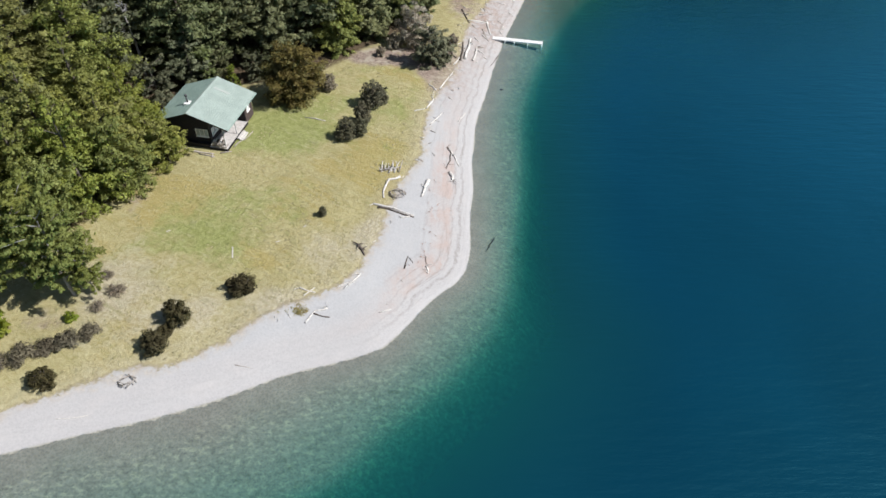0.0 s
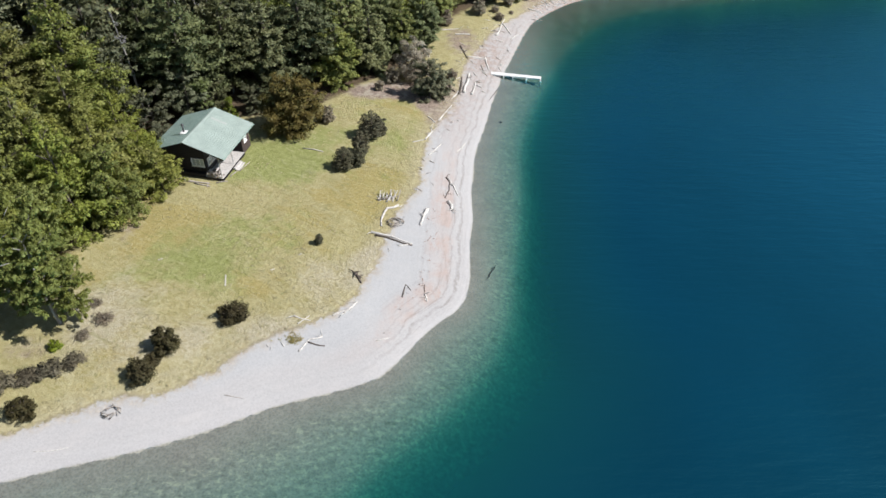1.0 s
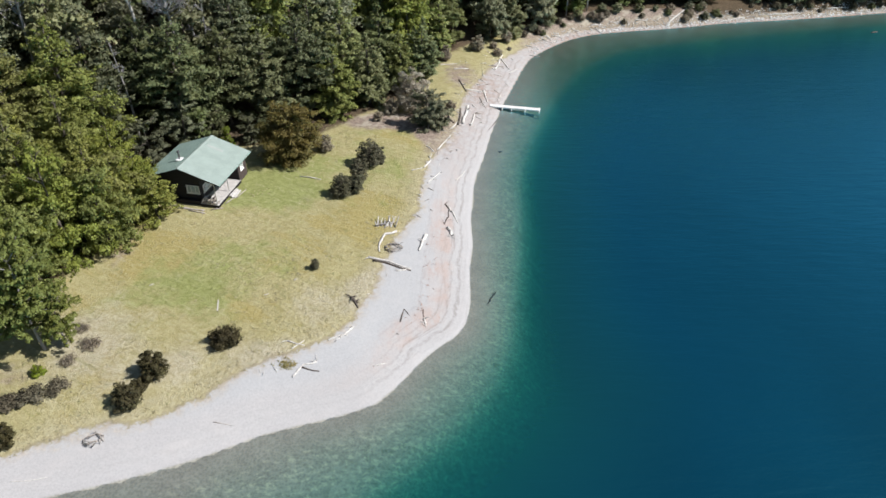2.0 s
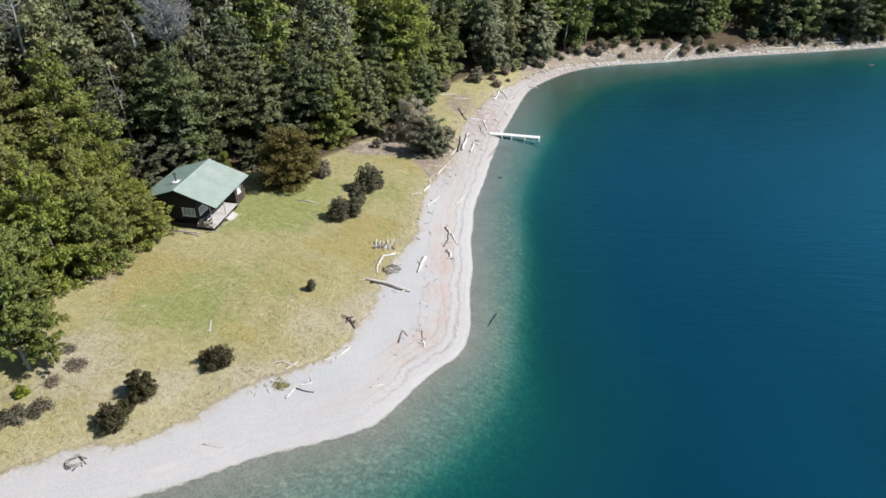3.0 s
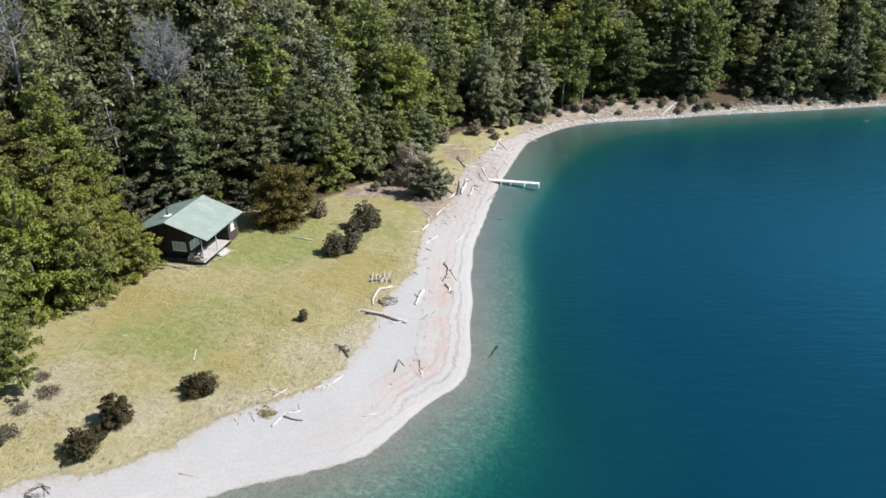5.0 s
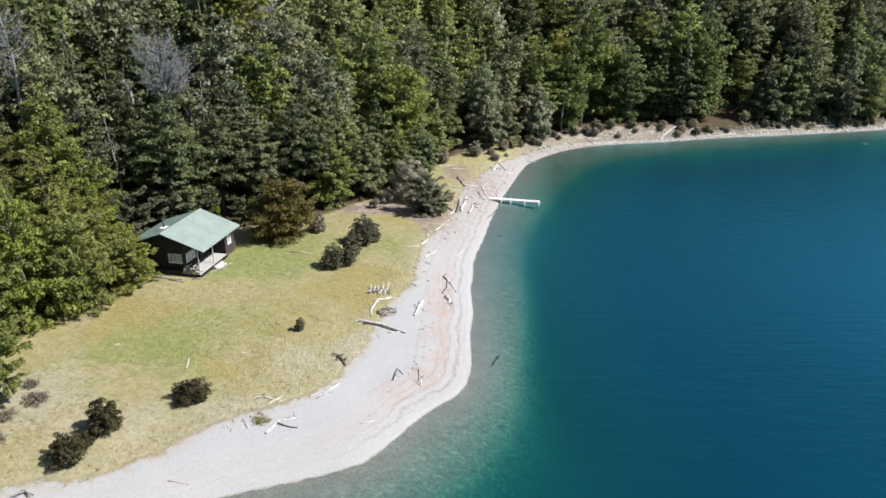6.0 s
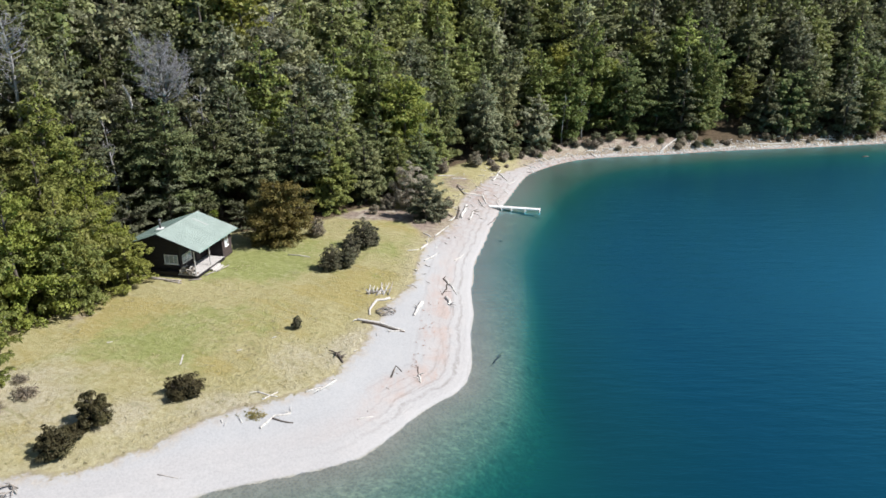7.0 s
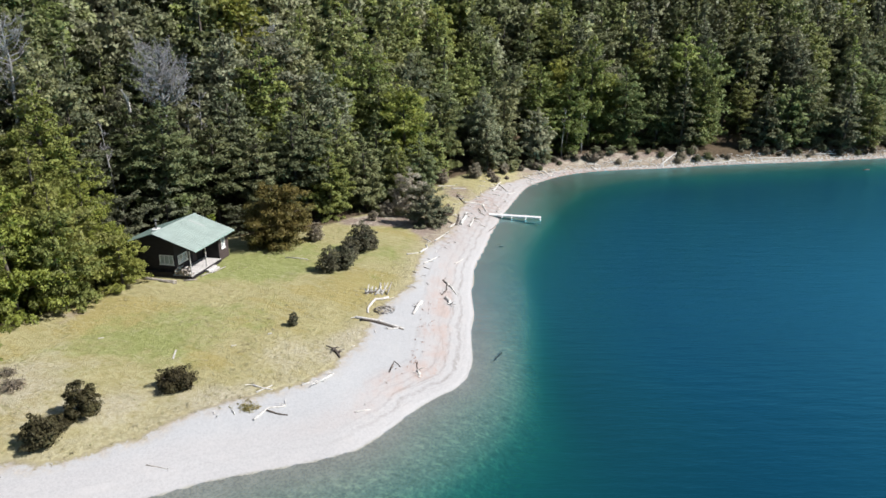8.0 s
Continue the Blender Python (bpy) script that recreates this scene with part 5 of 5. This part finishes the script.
driftwood([(55.5, 134.4), (61.0, 136.4)], 0.4, M_DRIFT, WHITE_LOG, forks=1)
driftwood([(2.0, 105.8), (4.3, 106.2)], 0.35, M_DRIFT, WHITE_LOG)
driftwood([(-0.2, 107.6), (2.5, 108.2)], 0.3, M_DRIFT, WHITE_LOG)
driftwood([(11.2, 106.9), (12.6, 109.3)], 0.2, M_DRIFT, WHITE_LOG)
driftwood([(66.0, 137.4), (73.0, 138.6)], 0.35, M_DRIFT, WHITE_LOG, forks=2)
driftwood([(79.0, 140.2), (86.0, 141.6)], 0.4, M_DRIFT, WHITE_LOG, forks=1)
for x, y in ((25, 128.4), (29, 130.3), (34, 131.6), (38, 132.6), (53, 135.6), (63, 137.6), (75, 139.8), (90, 143.3)):
    driftwood([(x, y), (x + DRIFT_RNG.uniform(1.2, 2.6), y + DRIFT_RNG.uniform(-0.2, 0.9))], DRIFT_RNG.uniform(0.15, 0.35), DRIFT_RNG.choice((M_DRIFT, M_DRIFT, M_DRIFT_GREY)), "pale driftwood on the far shore", forks=1)


def stick_stack():
    """White sticks leaning side by side."""
    rng = random.Random(9)
    root = thing("driftwood_stack", Matrix.Translation((-6.5, 60.4, height(-6.5, 60.4))), "row of bleached white branches propped upright on the grass", "driftwood")
    for j in range(17):
        x = -0.95 + 0.115 * j + rng.uniform(-0.16, 0.16)
        lean = (0.45, -0.35, 0.1, 0.6)[j % 4] * rng.uniform(0.5, 1.4)
        foot, tip = (x, rng.uniform(-0.6, 0.1), -0.05), (x + lean, 0.3 + rng.uniform(-0.4, 0.7), rng.uniform(0.25, 0.95))
        mid = tuple((p + q) / 2 + rng.uniform(-0.13, 0.13) for p, q in zip(foot, tip))
        as_object("stick", tubes_mesh("stick", [tube_arrays([foot, mid, tip], [0.085, 0.07, 0.025], 6, 0.25, rng)]), M_DRIFT if j % 8 else M_DRIFT_GREY, root)
    as_object("stick", tubes_mesh("stick", [tube_arrays([(-1.15, -0.3, 0.08), (0.1, -0.1, 0.2), (1.2, 0.1, 0.3)], [0.09, 0.08, 0.04], 6, 0.1, rng)]), M_DRIFT_GREY, root)


def twig_heap(x, y, reach, count, label):
    rng = random.Random(int(x * 10 + y))
    tubes = []
    for j in range(count):
        a, b = rng.uniform(0, 6.28), rng.uniform(0, 6.28)
        p = Vector((math.cos(a) * reach, math.sin(a) * reach * 0.8, rng.uniform(0, 0.15)))
        q = Vector((math.cos(a + 0.9 + b * 0.2) * reach * rng.uniform(0.3, 1), math.sin(a + 0.9 + b * 0.2) * reach * 0.8, rng.uniform(0.1, 0.45)))
        tubes.append(tube_arrays([p, p.lerp(q, 0.5) + Vector((0, 0, 0.12)), q], [0.034, 0.026, 0.012], 5))
    ob = as_object("twig_heap", tubes_mesh("twig_heap", tubes), M_DRIFT_GREY)
    ob.location = (x, y, height(x, y))
    tagged(ob, label, "driftwood")


stick_stack()
twig_heap(-5.5, 56.3, 1.0, 30, "ring of grey twigs and branches at the grass edge")
twig_heap(-27.0, 32.2, 0.8, 20, "tangle of grey twigs on the gravel")
bm = bmesh.new()
box(bm, (-0.055, -0.8, 0.02), (0.055, 0.8, 0.06), 0.01, Matrix.Translation((-21.2, 46.8, height(-21.2, 46.8))) @ Matrix.Rotation(0.2, 4, "Z"))
stake = part("plank", bm, M_DRIFT)
tagged(stake, "pale bleached plank lying in the grass", "plank")


# ---- rubble and tussocks ----
def rubble(name, places, low, high, material, label, category):
    """Many stones as one mesh."""
    rng = random.Random(77)
    verts, faces = [], []
    for x, y in places:
        r = rng.uniform(low, high)
        a = rng.uniform(0, 6.28)
        z = height(x, y)
        o = len(verts)
        for ring, zz in ((0.8, -0.2), (1.0, 0.25), (0.55, 0.62)):
            for j in range(6):
                q = a + 6.283 * j / 6
                w = r * ring * rng.uniform(0.75, 1.2)
                verts.append((x + math.cos(q) * w * 1.3, y + math.sin(q) * w, z + r * zz * rng.uniform(0.8, 1.2)))
        for k in (0, 6):
            for j in range(6):
                faces.append((o + k + j, o + k + (j + 1) % 6, o + k + 6 + (j + 1) % 6, o + k + 6 + j))
        faces.append(tuple(o + 12 + j for j in range(6)))
    m = bpy.data.meshes.new(name)
    m.from_pydata(verts, [], faces)
    return tagged(as_object(name, m, material), label, category, kind="stuff")


def between(lo, hi, count, seed, line=SHORE):
    """Places beside a line of the plan: lo to hi metres to its left."""
    rng = random.Random(seed)
    seg = [(p, q) for p, q in zip(line[:-1], line[1:]) if -45 < p[0] < 110 and p[1] < 150]
    out = []
    lengths = [float(np.hypot(*(q - p))) for p, q in seg]
    for _ in range(count):
        p, q = rng.choices(seg, lengths)[0]
        u, d = rng.random(), rng.uniform(lo, hi)
        t = (q - p) / np.hypot(*(q - p))
        out.append((float(p[0] + (q[0] - p[0]) * u - t[1] * d), float(p[1] + (q[1] - p[1]) * u + t[0] * d)))
    return out


far = [p for p in between(0.3, 3.0, 2600, 4) if p[0] > 16]
M_SHORE_STONE = plain("pale_shore_stone", (0.50, 0.49, 0.47), 0.85, 0.3, 3.0)
rubble("shore_rubble", far, 0.04, 0.17, M_SHORE_STONE, "pale broken stones along the far shore", "stones")
rubble("shore_boulders", [p for p in between(0.15, 1.1, 1500, 5) if p[0] > 30], 0.07, 0.22, plain("bleached_shore_rock", (0.60, 0.59, 0.56), 0.85, 0.2, 2.0), "white-grey rocks at the far water's edge", "stones")


def tussocks(name, places, tall, material, label):
    """Grass blades in tufts, as one mesh."""
    rng = np.random.default_rng(19)
    per = 7
    base = np.repeat(np.array([(x, y, height(x, y)) for x, y in places]), per, axis=0)
    n = len(base)
    a = rng.uniform(0, 6.283, n)
    out = np.stack([np.cos(a), np.sin(a), np.zeros(n)], 1)
    side = np.stack([-np.sin(a), np.cos(a), np.zeros(n)], 1)
    h = tall * rng.uniform(0.5, 1.3, (n, 1))
    foot = base + out * rng.uniform(0, 0.12, (n, 1))
    v = np.stack([foot + side * 0.045, foot - side * 0.045, foot + out * h * rng.uniform(1.0, 2.2, (n, 1)) + np.array([0, 0, 0.6]) * h], 1).reshape(-1, 3)
    m = bpy.data.meshes.new(name)
    m.from_pydata(v, [], np.arange(n * 3).reshape(-1, 3))
    m.polygons.foreach_set("use_smooth", [True] * n)
    up = np.repeat(out * 0.25 + np.array([0.0, 0.0, 1.0]), 3, axis=0)
    m.normals_split_custom_set_from_vertices(up / np.linalg.norm(up, axis=1)[:, None])
    return tagged(as_object(name, m, material), label, "grass", kind="stuff")


rng = random.Random(31)
meadow = []
cand = np.array([(rng.uniform(-45, 8), rng.uniform(26, 112)) for _ in range(26000)])
gd, wd = side_distance(TURF, cand[:, 0], cand[:, 1]), side_distance(WOOD, cand[:, 0], cand[:, 1])
patchy = lump(cand[:, 0] * 0.8 + 3, cand[:, 1] * 0.8)
for (x, y), g_, w_, q_ in zip(cand, gd, wd, patchy):
    if g_ > -0.2 and w_ < 1.5 and (q_ > 0.1 or g_ < 2.0) and not (-34 < x < -23.5 and 61 < y < 73.5):
        meadow.append((x, y))
tussocks("meadow_tussocks", meadow[:1500], 0.08, L_DRYGRASS, "tufts of dry straw-coloured grass in the meadow")


def litter_of_sticks(name, places, low, high, material, label):
    """Small sticks strewn about, as one mesh."""
    rng = random.Random(91)
    tubes = []
    for x, y in places:
        a, l = rng.uniform(0, 6.28), rng.uniform(low, high)
        p = Vector((x, y, height(x, y) + 0.04))
        q = p + Vector((math.cos(a) * l, math.sin(a) * l, 0))
        q.z = height(q.x, q.y) + rng.uniform(0.03, 0.12)
        r = 0.018 + 0.035 * l * rng.uniform(0.5, 1.1)
        tubes.append(tube_arrays([p, p.lerp(q, 0.5) + Vector((rng.uniform(-0.06, 0.06), rng.uniform(-0.06, 0.06), 0.03)), q], [r, r * 0.85, r * 0.4], 5))
    return tagged(as_object(name, tubes_mesh(name, tubes), material), label, "driftwood", kind="stuff")


berm = [p for p in between(-1.6, 0.4, 330, 12, TURF) if p[1] > 30]
litter_of_sticks("driftwood_bits", [p for p in berm[:110] if p[1] > 38][:44], 0.2, 0.7, M_DRIFT, "small bleached sticks along the grass edge")
litter_of_sticks("driftwood_twigs", [p for p in berm[150:260] if p[1] > 55] + [p for p in between(2.0, 5.0, 26, 14) if 40 < p[1] < 80], 0.2, 0.8, M_DRIFT_GREY, "small grey twigs strewn on the gravel")
M_DRIFT_RED = plain("red_brown_driftwood_chips", (0.46, 0.30, 0.23), 0.9, 0.35, 3.0)
litter_of_sticks("driftwood_chips", [p for p in between(3.3, 4.7, 900, 16) if 44 < p[1] < 60 and lump(p[0] * 1.3, p[1] * 0.9) > -0.1][:44], 0.08, 0.24, M_DRIFT_RED, "red-brown bark and wood chips along the high-water line")
upper = [(rng.uniform(1.5, 10.5), rng.uniform(86, 114)) for _ in range(220)]
upper = [p for p in upper if 0.8 < float(side_distance(SHORE, np.array([p[0]]), np.array([p[1]]))[0]) < 9]
litter_of_sticks("driftwood_pieces", upper[:46], 0.3, 1.3, M_DRIFT, "bleached branches strewn on the upper beach")
litter_of_sticks("driftwood_pieces", [p for p in between(0.5, 3.2, 380, 15) if p[0] > 15], 0.4, 2.0, M_DRIFT, "bleached branches heaped along the far shore")


# ---- bushes and fallen wood along the far bank; sunken things ----
strip = random.Random(55)
spots = [p for p in between(0.6, 3.4, 260, 21, TURF) if p[0] > 9][:66]
looks = ((L_TWIGGY, "dull brown bush overhanging the far shore"), (L_SCRUB, "grey-brown bush on the far bank"), (L_DEEP, "dark green bush at the foot of the forest"))
for n, (mat, label) in enumerate(looks):
    plant(make_shrub("bank_bush", 1.7, 1.25, 1600, 0.19, mat, 81 + n, label, "bush", "bushes along the far bank"), [(x, y, strip.uniform(0.35, 0.95), 0.05) for x, y in spots[n::3]])
bits = [(-13.6 + strip.gauss(0, 0.4), 39.7 + strip.gauss(0, 0.25)) for _ in range(70)]
tussocks("beach_grass", bits[:45], 0.13, L_DRYGRASS, "patch of dull dry grass on the gravel")
rubble("sunken_stone", [(7.6, 80.6)], 0.2, 0.22, M_DRIFT_DARK, "dark stone on the shallow lake bed", "stone")["kind"] = ""
driftwood([(4.2, 49.6), (4.5, 50.4), (4.9, 51.2)], 0.24, M_DRIFT_DARK, "dark sunken branch on the lake bed", forks=2)
pole = as_object("pole", tubes_mesh("pole", [tube_arrays([(0, 0, 0.05), (1.3, -0.25, 0.07), (2.6, -0.75, 0.05)], [0.05, 0.05, 0.04], 7)]), M_DRIFT)
pole.location = (-17.4, 70.5, height(-17.4, 70.5))
tagged(pole, "thin pale pole lying in the green grass", "pole")
for x, y, l in ((-17.2, 48.3, 0.35), (-28.5, 49.8, 0.35), (-14.8, 50.6, 0.3)):
    driftwood([(x, y), (x + l, y + 0.2)], 0.14, M_DRIFT, "short bleached stick lying in the meadow")
snag = as_object("floating_log", tubes_mesh("floating_log", [tube_arrays([(0, 0, -0.05), (0.8, 0.25, 0.06), (1.6, 0.5, 0.0)], [0.1, 0.16, 0.08], 7)]), M_DRIFT_DARK)
snag.location = (82.6, 128.4, 0.0)
tagged(snag, "dark waterlogged log floating off the far shore", "log")
